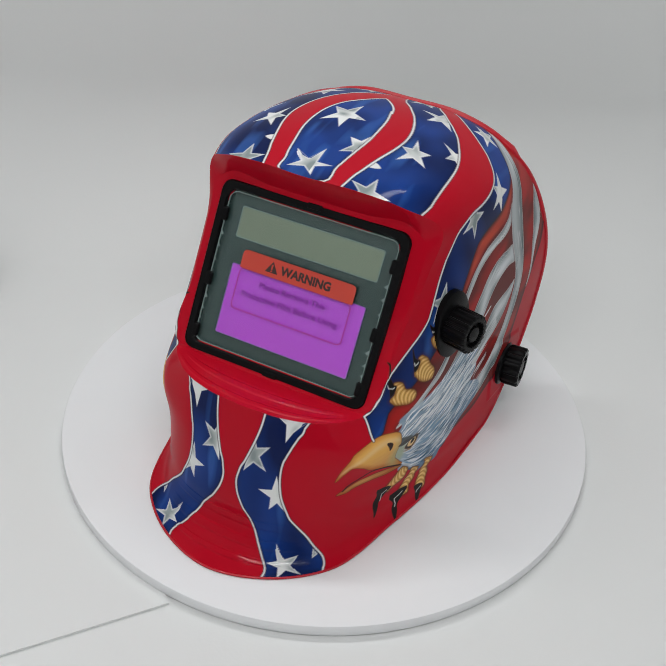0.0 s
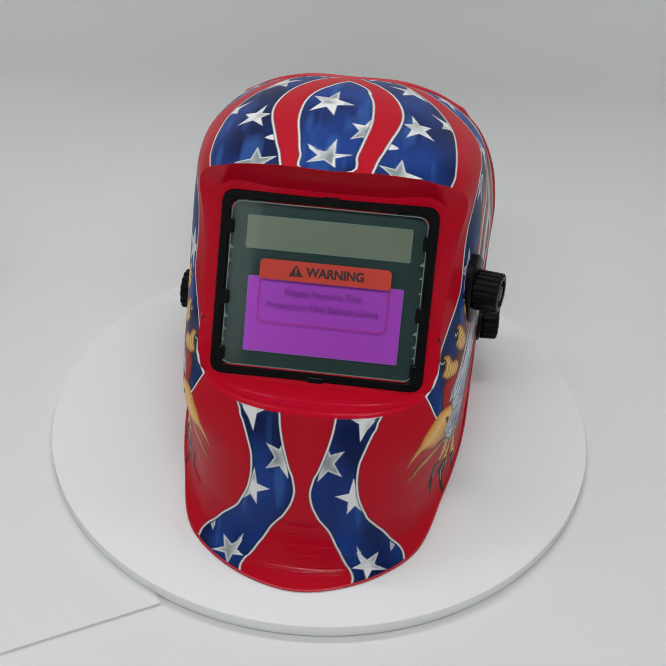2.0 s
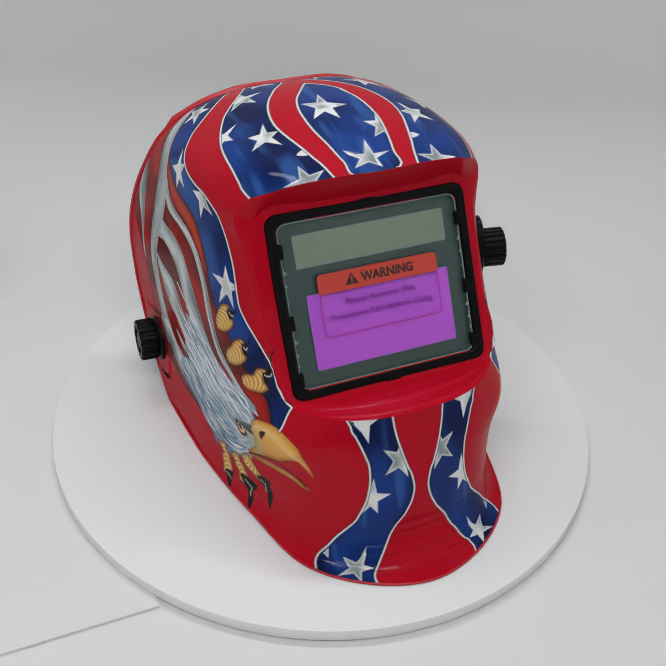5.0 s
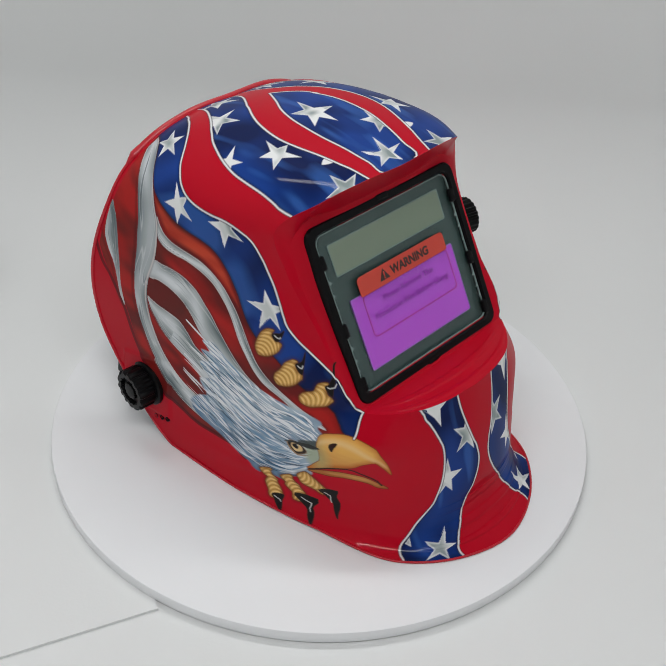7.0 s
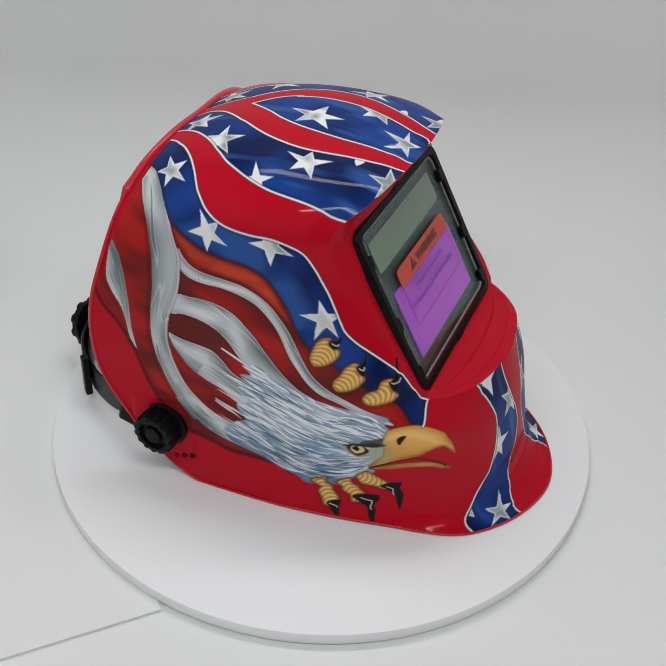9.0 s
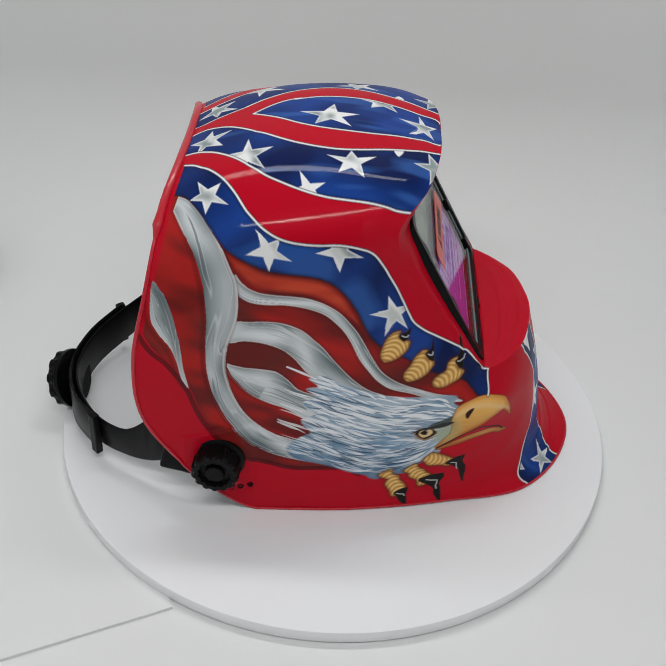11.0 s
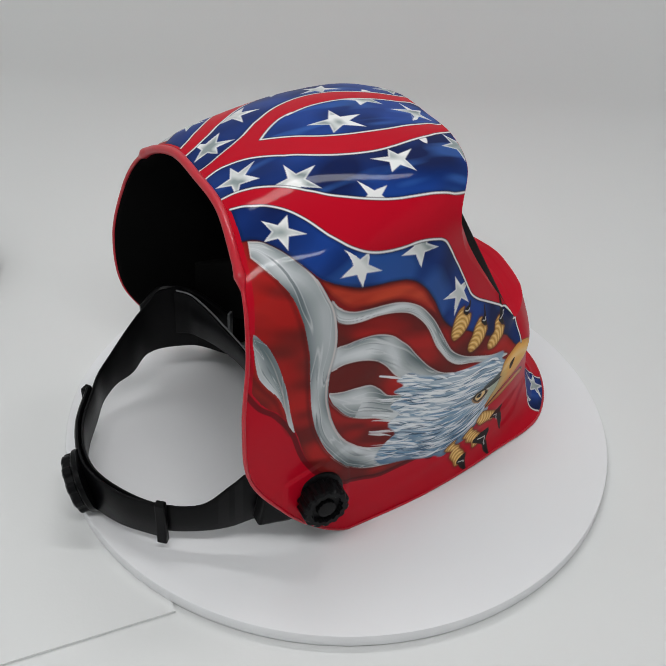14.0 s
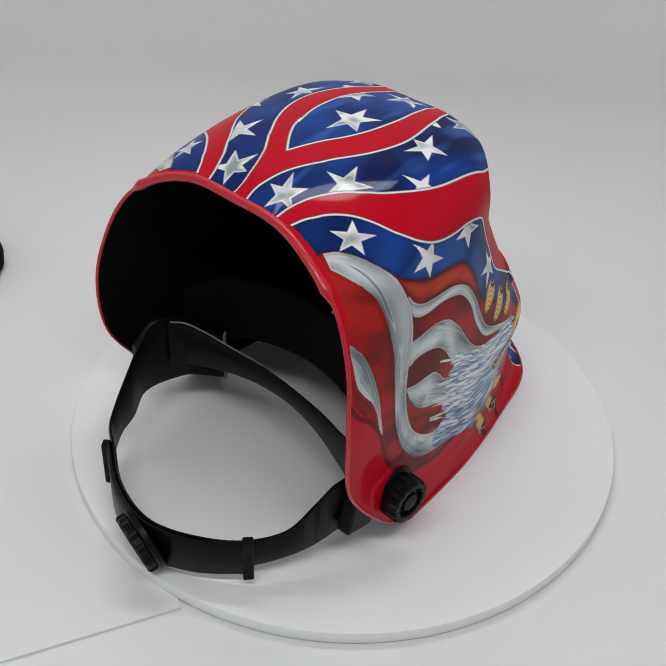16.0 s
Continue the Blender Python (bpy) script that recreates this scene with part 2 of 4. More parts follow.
def turntable():
    base = new("turntable")
    tagged(base, "round white turntable disc, slowly turning", "turntable")
    bm = bmesh.new()
    r, h = 0.1905, 0.0103
    lathe(bm, [(r - 0.0012, -0.0090), (r - 0.0003, -0.0088), (r, -0.0082), (r, -0.0009), (r - 0.0003, -0.0003), (r - 0.0010, 0)], 256)
    part("disc", bm, BOARD, base, smooth=True)
    bm = bmesh.new()
    lathe(bm, [(r - 0.0020, -h + 0.0002), (r - 0.0012, -h + 0.0005), (r - 0.0012, -0.0091)], 256)
    part("foot_ring", bm, BOARD, base, "white ring under the disc", smooth=True)
    return base


TABLE = turntable()


# ---- the print: outlines on the shell, as spoke and station; half of them are mirrored ----
OUTLINES = {
    "line_inner": [(0.175, 6.983), (0.157, 6.682), (0.176, 6.19), (0.303, 5.667), (0.499, 5.258), (0.7, 4.914), (0.883, 4.672), (1.022, 4.43), (1.12, 4.181), (1.169, 3.921), (1.146, 3.641), (1.071, 3.347), (0.993, 3.045), (0.904, 2.017)],
    "line_outer": [(0.807, 6.85), (0.861, 6.339), (0.974, 5.849), (1.154, 5.53), (1.361, 5.229), (1.591, 4.965), (1.798, 4.782), (1.974, 4.544), (2.13, 4.297), (2.251, 4.037), (2.328, 3.722), (2.399, 3.378), (2.494, 2.96), (2.525, 1.733)],
    "line_band": [(1.119, 6.713), (1.263, 6.222), (1.431, 5.88), (1.615, 5.651), (1.833, 5.439), (2.099, 5.244), (2.404, 5.066), (2.663, 4.91), (2.89, 4.75), (3.058, 4.573), (3.161, 4.386), (3.235, 4.136), (3.267, 3.933), (3.303, 3.505), (3.431, 3.084), (3.585, 2.746), (3.939, 2.524), (4.275, 2.453), (4.616, 2.542), (4.85, 2.633), (5.03, 2.671), (5.144, 2.578), (5.226, 2.441), (5.337, 2.226), (5.435, 2.02), (5.575, 1.1), (5.75, 0.917), (5.975, 1.6), (6.398, 2.393), (6.535, 2.749), (6.603, 3.013)],
    "band_low": [(1.911, 6.691), (2.008, 6.392), (2.238, 6.032), (2.506, 5.825), (2.759, 5.667), (3.056, 5.454), (3.274, 5.239), (3.388, 5.06), (3.58, 4.77), (3.728, 4.503), (3.805, 4.251), (3.871, 4), (3.995, 3.71), (4.131, 3.514), (4.322, 3.401), (4.618, 3.378), (4.874, 3.411), (5.059, 3.413), (5.242, 3.344), (5.44, 3.187), (5.647, 3.098), (5.766, 3.021), (5.925, 2.783), (6.306, 3.012), (6.498, 3.039), (6.597, 3.015)],
    "flag_low": [(4.564, 6.832), (4.86, 6.472), (5.075, 6.082), (5.42, 5.741), (5.91, 5.523), (6.246, 5.381), (6.549, 5.181), (6.88, 4.957), (7.079, 4.816), (7.107, 4.7), (7.157, 4.591), (7.464, 4.677)],
    "wave_outer": [(2.32, 6.601), (2.787, 6.239), (3.167, 5.938), (3.592, 5.683), (4.016, 5.496), (4.385, 5.429), (4.751, 5.463), (5.133, 5.461), (5.466, 5.353), (5.844, 5.154), (6.224, 4.987), (6.526, 4.908), (6.768, 4.821), (6.952, 4.715)],
    "wave_inner": [(1.974, 6.526), (2.238, 6.032), (2.506, 5.825), (2.809, 5.634), (3.139, 5.41), (3.497, 5.149), (3.864, 4.925), (4.15, 4.866), (4.388, 4.885), (4.672, 4.98), (4.903, 5.091), (5.145, 5.117), (5.476, 5.002), (5.816, 4.885), (6.052, 4.791), (6.284, 4.699), (6.453, 4.587), (6.621, 4.501)],
    "ember": [(3.297, 5.234), (3.447, 4.975), (3.762, 4.497), (3.871, 4.122), (4.022, 3.71), (4.158, 3.52), (4.334, 3.427), (4.636, 3.423), (4.884, 3.462), (4.657, 3.536), (4.394, 3.677), (4.235, 3.89), (4.165, 4.127), (4.109, 4.414), (4.033, 4.646), (3.81, 4.844)],
    "leaf": [(3.713, 6.816), (3.875, 6.594), (4.08, 6.333), (4.377, 6.08), (4.71, 5.945), (5.11, 5.875), (5.435, 5.763), (5.259, 5.904), (5.028, 5.989), (4.809, 6.129), (4.614, 6.385), (4.363, 6.682), (4.116, 6.791)],
    "thin": [(3.745, 4.956), (4.009, 4.764), (4.106, 4.588), (4.16, 4.361), (4.203, 4.135), (4.28, 3.905), (4.388, 3.743), (4.552, 3.617), (4.823, 3.552), (5.112, 3.517), (5.345, 3.495), (5.544, 3.468), (5.734, 3.391), (5.902, 3.272), (6.088, 3.163), (6.315, 3.145), (6.151, 3.237), (5.92, 3.36), (5.786, 3.491), (5.654, 3.546), (5.488, 3.586), (5.3, 3.635), (5.035, 3.667), (4.762, 3.721), (4.549, 3.818), (4.405, 4.019), (4.315, 4.275), (4.292, 4.496), (4.236, 4.713), (4.142, 4.849)],
    "broad": [(4.502, 4.92), (4.521, 4.755), (4.538, 4.548), (4.591, 4.352), (4.724, 4.182), (4.923, 4.081), (5.157, 3.96), (5.364, 3.845), (5.583, 3.737), (5.772, 3.64), (5.873, 3.561), (5.844, 3.807), (5.507, 4.061), (5.349, 4.207), (5.113, 4.35), (4.961, 4.48), (4.851, 4.658), (4.797, 4.846), (4.797, 5.042)],
    "fan": [(5.108, 5.096), (5.188, 4.862), (5.234, 4.676), (5.284, 4.536), (5.407, 4.415), (5.58, 4.294), (5.749, 4.068), (6.244, 4.213), (6.003, 4.344), (5.861, 4.447), (5.737, 4.615), (5.582, 4.794), (5.372, 4.942)],
    "eagle": [(5.438, 4.181), (5.436, 4.014), (5.563, 3.883), (5.737, 3.708), (5.873, 3.561), (5.965, 3.383), (6.022, 3.219), (6.203, 3.129), (6.259, 3.194), (6.391, 3.217), (6.586, 3.398), (6.893, 3.649), (7.104, 3.862), (7.267, 4.036), (7.462, 4.086), (7.514, 4.195), (7.647, 4.401), (7.916, 4.8), (7.838, 4.827), (7.904, 5.043), (7.524, 4.703), (7.327, 4.636), (7.069, 4.629), (6.952, 4.715), (6.618, 4.716), (6.402, 4.521), (6.336, 4.404), (6.075, 4.351), (6.012, 4.191), (5.781, 4.256), (5.727, 4.113), (5.582, 4.21), (5.572, 4.084)],
    "beak": [(6.531, 3.377), (6.366, 3.183), (6.422, 3.075), (6.616, 2.997), (6.861, 2.953), (7.232, 3.055), (7.654, 3.196), (7.992, 3.358), (7.592, 3.255), (7.289, 3.235), (7.232, 3.326), (7.287, 3.481), (7.284, 3.625), (7.307, 3.781), (7.303, 3.903), (7.291, 4.045), (7.082, 3.827), (6.83, 3.597)],
    "jaw": [(7.323, 4.063), (7.358, 3.91), (7.426, 3.747), (7.64, 3.605), (8.061, 3.603), (8.73, 3.674), (8.348, 3.699), (7.801, 3.699), (7.611, 3.803), (7.503, 3.952)],
    "mouth": [(7.308, 4.045), (7.303, 3.903), (7.292, 3.772), (7.331, 3.599), (7.631, 3.545), (8.351, 3.63)],
    "nostril": [(6.668, 3.349), (6.544, 3.221), (6.551, 3.192), (6.652, 3.291), (6.72, 3.371)],
    "eye_rim": [(6.716, 3.84), (6.655, 3.739), (6.668, 3.683), (6.773, 3.718), (6.842, 3.756), (6.917, 3.883), (6.922, 3.966), (6.857, 3.949)],
    "eye_iris": [(6.746, 3.835), (6.698, 3.754), (6.716, 3.716), (6.797, 3.755), (6.878, 3.865), (6.881, 3.921), (6.824, 3.9)],
    "eye_pupil": [(6.722, 3.782), (6.707, 3.739), (6.775, 3.783), (6.826, 3.856), (6.796, 3.855)],
    "eye_brow": [(6.608, 3.646), (6.516, 3.487), (6.486, 3.338), (6.642, 3.44), (6.76, 3.599), (6.76, 3.684)],
    "toe": [(7.598, 4.62), (7.525, 4.5), (8, 4.946), (8.641, 5.482), (8.885, 5.837), (8.918, 5.986), (8.978, 6.248), (8.704, 5.828), (8.137, 5.237)],
    "toe_b": [(7.651, 4.475), (7.551, 4.333), (7.999, 4.65), (8.658, 5.051), (8.972, 5.492), (8.976, 5.62), (8.567, 5.208), (8.162, 4.959)],
    "toe_c": [(7.465, 4.21), (7.391, 4.117), (7.578, 4.128), (7.881, 4.221), (8.175, 4.392), (8.422, 4.588), (8.057, 4.485), (7.892, 4.462), (7.662, 4.323)],
    "talon": [(8.782, 5.811), (8.766, 5.66), (9.137, 6.264), (9.475, 6.983), (9.301, 6.731), (9, 6.233)],
    "talon_b": [(8.577, 5.051), (8.623, 4.994), (9.319, 5.756), (9.692, 6.442), (9.925, 6.983), (9.706, 6.635), (9.24, 5.813), (8.951, 5.525)],
    "talon_c": [(7.954, 4.324), (7.939, 4.207), (8.534, 4.444), (9.332, 5.074), (9.795, 5.984), (9.488, 5.434), (8.947, 4.846), (8.456, 4.563)],
    "grip": [(5.354, 3.417), (5.227, 3.337), (5.132, 3.218), (5.091, 3.101), (5.097, 3.024), (5.15, 3.087), (5.209, 3.075), (5.233, 3.017), (5.308, 3.08), (5.383, 3.201), (5.424, 3.333), (5.417, 3.406)],
    "grip_b": [(5.688, 3.331), (5.622, 3.297), (5.54, 3.198), (5.434, 3.076), (5.381, 2.9), (5.395, 2.821), (5.447, 2.946), (5.521, 2.977), (5.535, 2.894), (5.618, 3.024), (5.702, 3.136), (5.747, 3.262), (5.743, 3.322)],
    "grip_c": [(5.84, 3.158), (5.775, 3.09), (5.714, 2.842), (5.603, 2.533), (5.572, 2.211), (5.643, 2.36), (5.737, 2.449), (5.773, 2.387), (5.873, 2.657), (5.92, 3.029), (5.931, 3.135), (5.9, 3.174)],
    "hook": [(5.16, 3.094), (5.219, 3.081), (5.184, 2.987), (5.079, 2.798), (5.125, 2.943), (5.131, 3.022)],
    "hook_b": [(5.458, 2.951), (5.525, 2.95), (5.414, 2.687), (5.266, 2.509), (5.378, 2.692), (5.415, 2.819)],
    "hook_c": [(5.649, 2.393), (5.725, 2.379), (5.553, 2.035), (5.3, 0.85), (5.498, 2.057), (5.589, 2.231)],
    "strip_out": [(7.793, 1.978), (7.978, 2.134), (8.703, 2.345), (9.561, 2.572), (10.159, 2.764), (10.457, 2.985), (10.765, 3.309), (10.989, 3.636), (11.094, 4.035), (11.022, 4.755), (10.871, 5.414), (10.799, 6.015), (10.934, 6.614), (11.072, 6.977)],
    "strip_in": [(10.862, 2.008), (11.093, 2.175), (11.431, 2.396), (11.784, 2.607), (12.173, 2.817), (12.49, 2.965), (12.659, 3.221), (12.648, 3.591), (12.53, 3.918), (12.31, 4.509), (12.135, 5.26), (12.011, 5.726), (11.947, 6.234), (11.978, 6.697), (12.05, 6.983)],
    "chip": [(7.844, 1.993), (9.993, 1.989), (9.398, 2.107), (9.784, 2.424), (8.973, 2.24), (8.234, 2.111)],
    "speck": [(10.842, 5.985), (10.863, 5.697), (10.961, 6.092)],
    "speck_b": [(1.027, 3.238), (1.018, 3.137), (1.229, 3.177)],
}
CENTRE = {
    "tongue": [(-0.023, 5.15), (0.064, 5.016), (0.215, 4.84), (0.348, 4.646), (0.413, 4.462), (0.372, 4.544), (0.47, 4.226), (0.523, 3.847), (0.534, 3.612), (0.488, 3.295), (0.421, 2.949), (0.381, 2.036), (-0.537, 1.979), (-0.559, 2.669), (-0.614, 3.195), (-0.671, 3.55), (-0.664, 3.836), (-0.603, 4.165), (-0.488, 4.434), (-0.307, 4.683), (-0.164, 4.893)],
}
STARS = {
    "star_a": [(1.756, 5.97), (1.877, 5.513), (2.368, 5.328), (2.52, 5.736), (2.172, 6.101)],
    "star_b": [(2.906, 4.841), (3.109, 4.481), (3.551, 4.212), (3.733, 4.484), (3.387, 4.887)],
    "star_c": [(3.064, 3.787), (3.139, 3.329), (3.627, 3.036), (3.913, 3.404), (3.421, 3.895)],
    "star_d": [(4.463, 2.734), (4.676, 2.429), (5.083, 2.882), (5.106, 3.246), (4.725, 3.25)],
    "star_h": [(1.324, 4.078), (1.201, 3.777), (1.309, 3.463), (1.827, 3.57), (1.715, 3.919)],
    "star_j": [(1.864, 2.07), (1.351, 2.912), (0.976, 2.456), (1.117, 1.59), (1.662, 1.259)],
    "star_k": [(1.701, 4.392), (1.943, 4.066), (2.284, 4.091), (2.434, 4.278), (2.13, 4.462)],
    "star_l": [(0.833, 5.127), (1.097, 4.747), (1.621, 4.825), (1.624, 5.22), (1.165, 5.517)],
    "star_m": [(0.307, 5.993), (0.455, 5.534), (0.86, 5.65), (0.99, 6.366), (0.517, 6.789)],
    "star_t": [(10.695, 2.546), (11.67, 2.352), (12.578, 2.636), (12.257, 2.968), (11.081, 2.968)],
    "star_u": [(10.671, 3.055), (11.706, 3.381), (11.611, 3.879), (11.106, 3.915), (10.376, 3.349)],
    "star_q": [(11.195, 5.849), (11.638, 5.436), (11.888, 6.212), (11.8, 6.983), (11.416, 6.895)],
}
CENTRE_STARS = {
    "star_g": [(-0.509, 4.235), (-0.11, 4.435), (0.185, 3.985), (-0.111, 3.687), (-0.528, 3.783)],
    "star_i": [(-0.456, 3.086), (0.023, 3.215), (0.333, 2.884), (0.075, 2.192), (-0.443, 2.304)],
    "star_o": [(0.222, 3.551), (0.553, 3.788), (0.796, 3.454), (0.568, 3.09), (0.237, 3.236)],
}


def smooth_line(pts, n=4, closed=False):
    p = np.array(pts, float)
    if closed:
        p = np.concatenate([p[-2:], p, p[:3]])
        t = np.linspace(2, len(p) - 3, (len(p) - 5) * n + 1)
    else:
        t = np.linspace(0, len(p) - 1, (len(p) - 1) * n + 1)
    return spline(p, t)


def on_shell(line):
    """The places in metres of a line of (spoke, station)."""
    line = np.asarray(line, float)
    grid = shell_points(line[:, 0], line[:, 1])
    return grid[np.arange(len(line)), np.arange(len(line))]


def star_outline(tips):
    tips = np.array(tips)
    mid = tips.mean(axis=0)
    out = []
    for a, b in zip(tips, np.roll(tips, -1, axis=0)):
        out += [a, mid + 0.47 * ((a + b) / 2 - mid)]
    return np.array(out)


class Print:
    """Lays colours on the points of the shell: C, K the places on it, X the points in metres."""

    def __init__(self, C, K, X):
        self.C, self.K, self.X = C.ravel(), K.ravel(), X.reshape(-1, 3).copy()
        self.rgb = np.empty((C.size, 3))
        self.rgb[:] = (0.50, 0.003, 0.017)

    def away(self, line3, near, reach=0.008):
        """Distance in metres of the points near to a line of places, exact up to the reach."""
        x = self.X[near]
        best = np.full(len(x), 1e6)
        for i in range(0, len(line3) - 1, 6):
            piece = line3[i:i + 7]
            lo, hi = piece.min(axis=0) - reach, piece.max(axis=0) + reach
            at = np.nonzero(((x > lo) & (x < hi)).all(axis=1))[0]
            if not len(at):
                continue
            xs, b0 = x[at], best[at]
            for a, b in zip(piece[:-1], piece[1:]):
                d = b - a
                u = np.clip(((xs - a) @ d) / (d @ d + 1e-15), 0, 1)
                b0 = np.minimum(b0, ((xs - a - u[:, None] * d) ** 2).sum(axis=1))
            best[at] = b0
        return np.sqrt(best)

    def across(self, one, two, near):
        """How far the points lie from line one (0) towards line two (1), and how far along line one in metres."""
        x = self.X[near]
        best, run = np.full(len(x), 1e9), np.zeros(len(x))
        start = 0.0
        for a, b in zip(one[:-1], one[1:]):
            d = b - a
            size = np.sqrt(d @ d)
            u = np.clip(((x - a) @ d) / (d @ d + 1e-15), 0, 1)
            q = ((x - a - u[:, None] * d) ** 2).sum(axis=1)
            closer = q < best
            best = np.where(closer, q, best)
            run = np.where(closer, start + u * size, run)
            start += size
        d1, d2 = np.sqrt(best), self.away(two, near, 0.03)
        return d1 / (d1 + d2 + 1e-9), run

    def near(self, line, line3, margin):
        lo, hi = line3.min(axis=0) - margin, line3.max(axis=0) + margin
        return np.nonzero(((self.X > lo) & (self.X < hi)).all(axis=1))[0]

    def inside(self, outline, near):
        c, k = self.C[near], self.K[near]
        odd = np.zeros(len(near), bool)
        lo, hi = outline.min(axis=0), outline.max(axis=0)
        at = np.nonzero((c > lo[0]) & (c < hi[0]) & (k > lo[1]) & (k < hi[1]))[0]
        c, k = c[at], k[at]
        part_odd = np.zeros(len(at), bool)
        for (c0, k0), (c1, k1) in zip(outline, np.roll(outline, -1, axis=0)):
            cross = (k0 > k) != (k1 > k)
            with np.errstate(divide="ignore", invalid="ignore"):
                part_odd ^= cross & (c < (c1 - c0) * (k - k0) / (k1 - k0) + c0)
        odd[at] = part_odd
        return odd

    def cover(self, outline, soft=0.0003, grow=0.0):
        """The points touched by a closed outline, how far they are covered (0 to 1), and their depth in it in metres."""
        line3 = on_shell(np.concatenate([outline, outline[:1]]))
        near = self.near(outline, line3, 0.003 + grow + soft)
        if not len(near):
            return near, np.zeros(0), np.zeros(0)
        d = self.away(line3, near)
        d = np.where(self.inside(outline, near), d, -d)
        return near, np.clip(0.5 + (d + grow) / (2 * soft), 0, 1), d

    def lay(self, near, cover, color):
        self.rgb[near] += cover[:, None] * (np.asarray(color) - self.rgb[near])

    def stroke(self, line, width, color, strength=1.0, mask=None):
        line3 = on_shell(line)
        near = self.near(line, line3, width + 0.001)
        if len(near):
            a = strength * np.clip(0.5 + (width / 2 - self.away(line3, near)) / 0.0006, 0, 1)
            if mask is not None:
                a = a * mask[near]
            self.lay(near, a, color)


def waves(x, y, seed, octaves=3):
    """Smooth noise, 0 to 1, of numbers x and y."""
    rng = np.random.RandomState(seed)
    table = rng.rand(256, 256)
    out, total, amp = 0, 0, 1.0
    for o in range(octaves):
        xi, yi = np.floor(x).astype(int), np.floor(y).astype(int)
        u, v = x - xi, y - yi
        u, v = u * u * (3 - 2 * u), v * v * (3 - 2 * v)
        t = lambda a, b: table[a % 256, b % 256]
        out = out + amp * ((t(xi, yi) * (1 - u) + t(xi + 1, yi) * u) * (1 - v) + (t(xi, yi + 1) * (1 - u) + t(xi + 1, yi + 1) * u) * v)
        total += amp
        x, y, amp = x * 2.03 + 17, y * 2.03 + 31, amp * 0.5
    return out / total


def blend(a, b, f):
    return np.asarray(a) * (1 - f[:, None]) + np.asarray(b) * f[:, None]


WHITE, DARK = (0.80, 0.80, 0.80), (0.03, 0.012, 0.014)


def mirror_place(c):
    """The print sits a little off the middle on top of the wearer's left."""
    c = np.asarray(c, float)
    return np.where(c > 0, c + 0.15 * np.clip(c / 0.3, 0, 1) * np.clip((5.5 - c) / 2.5, 0, 1), -c)


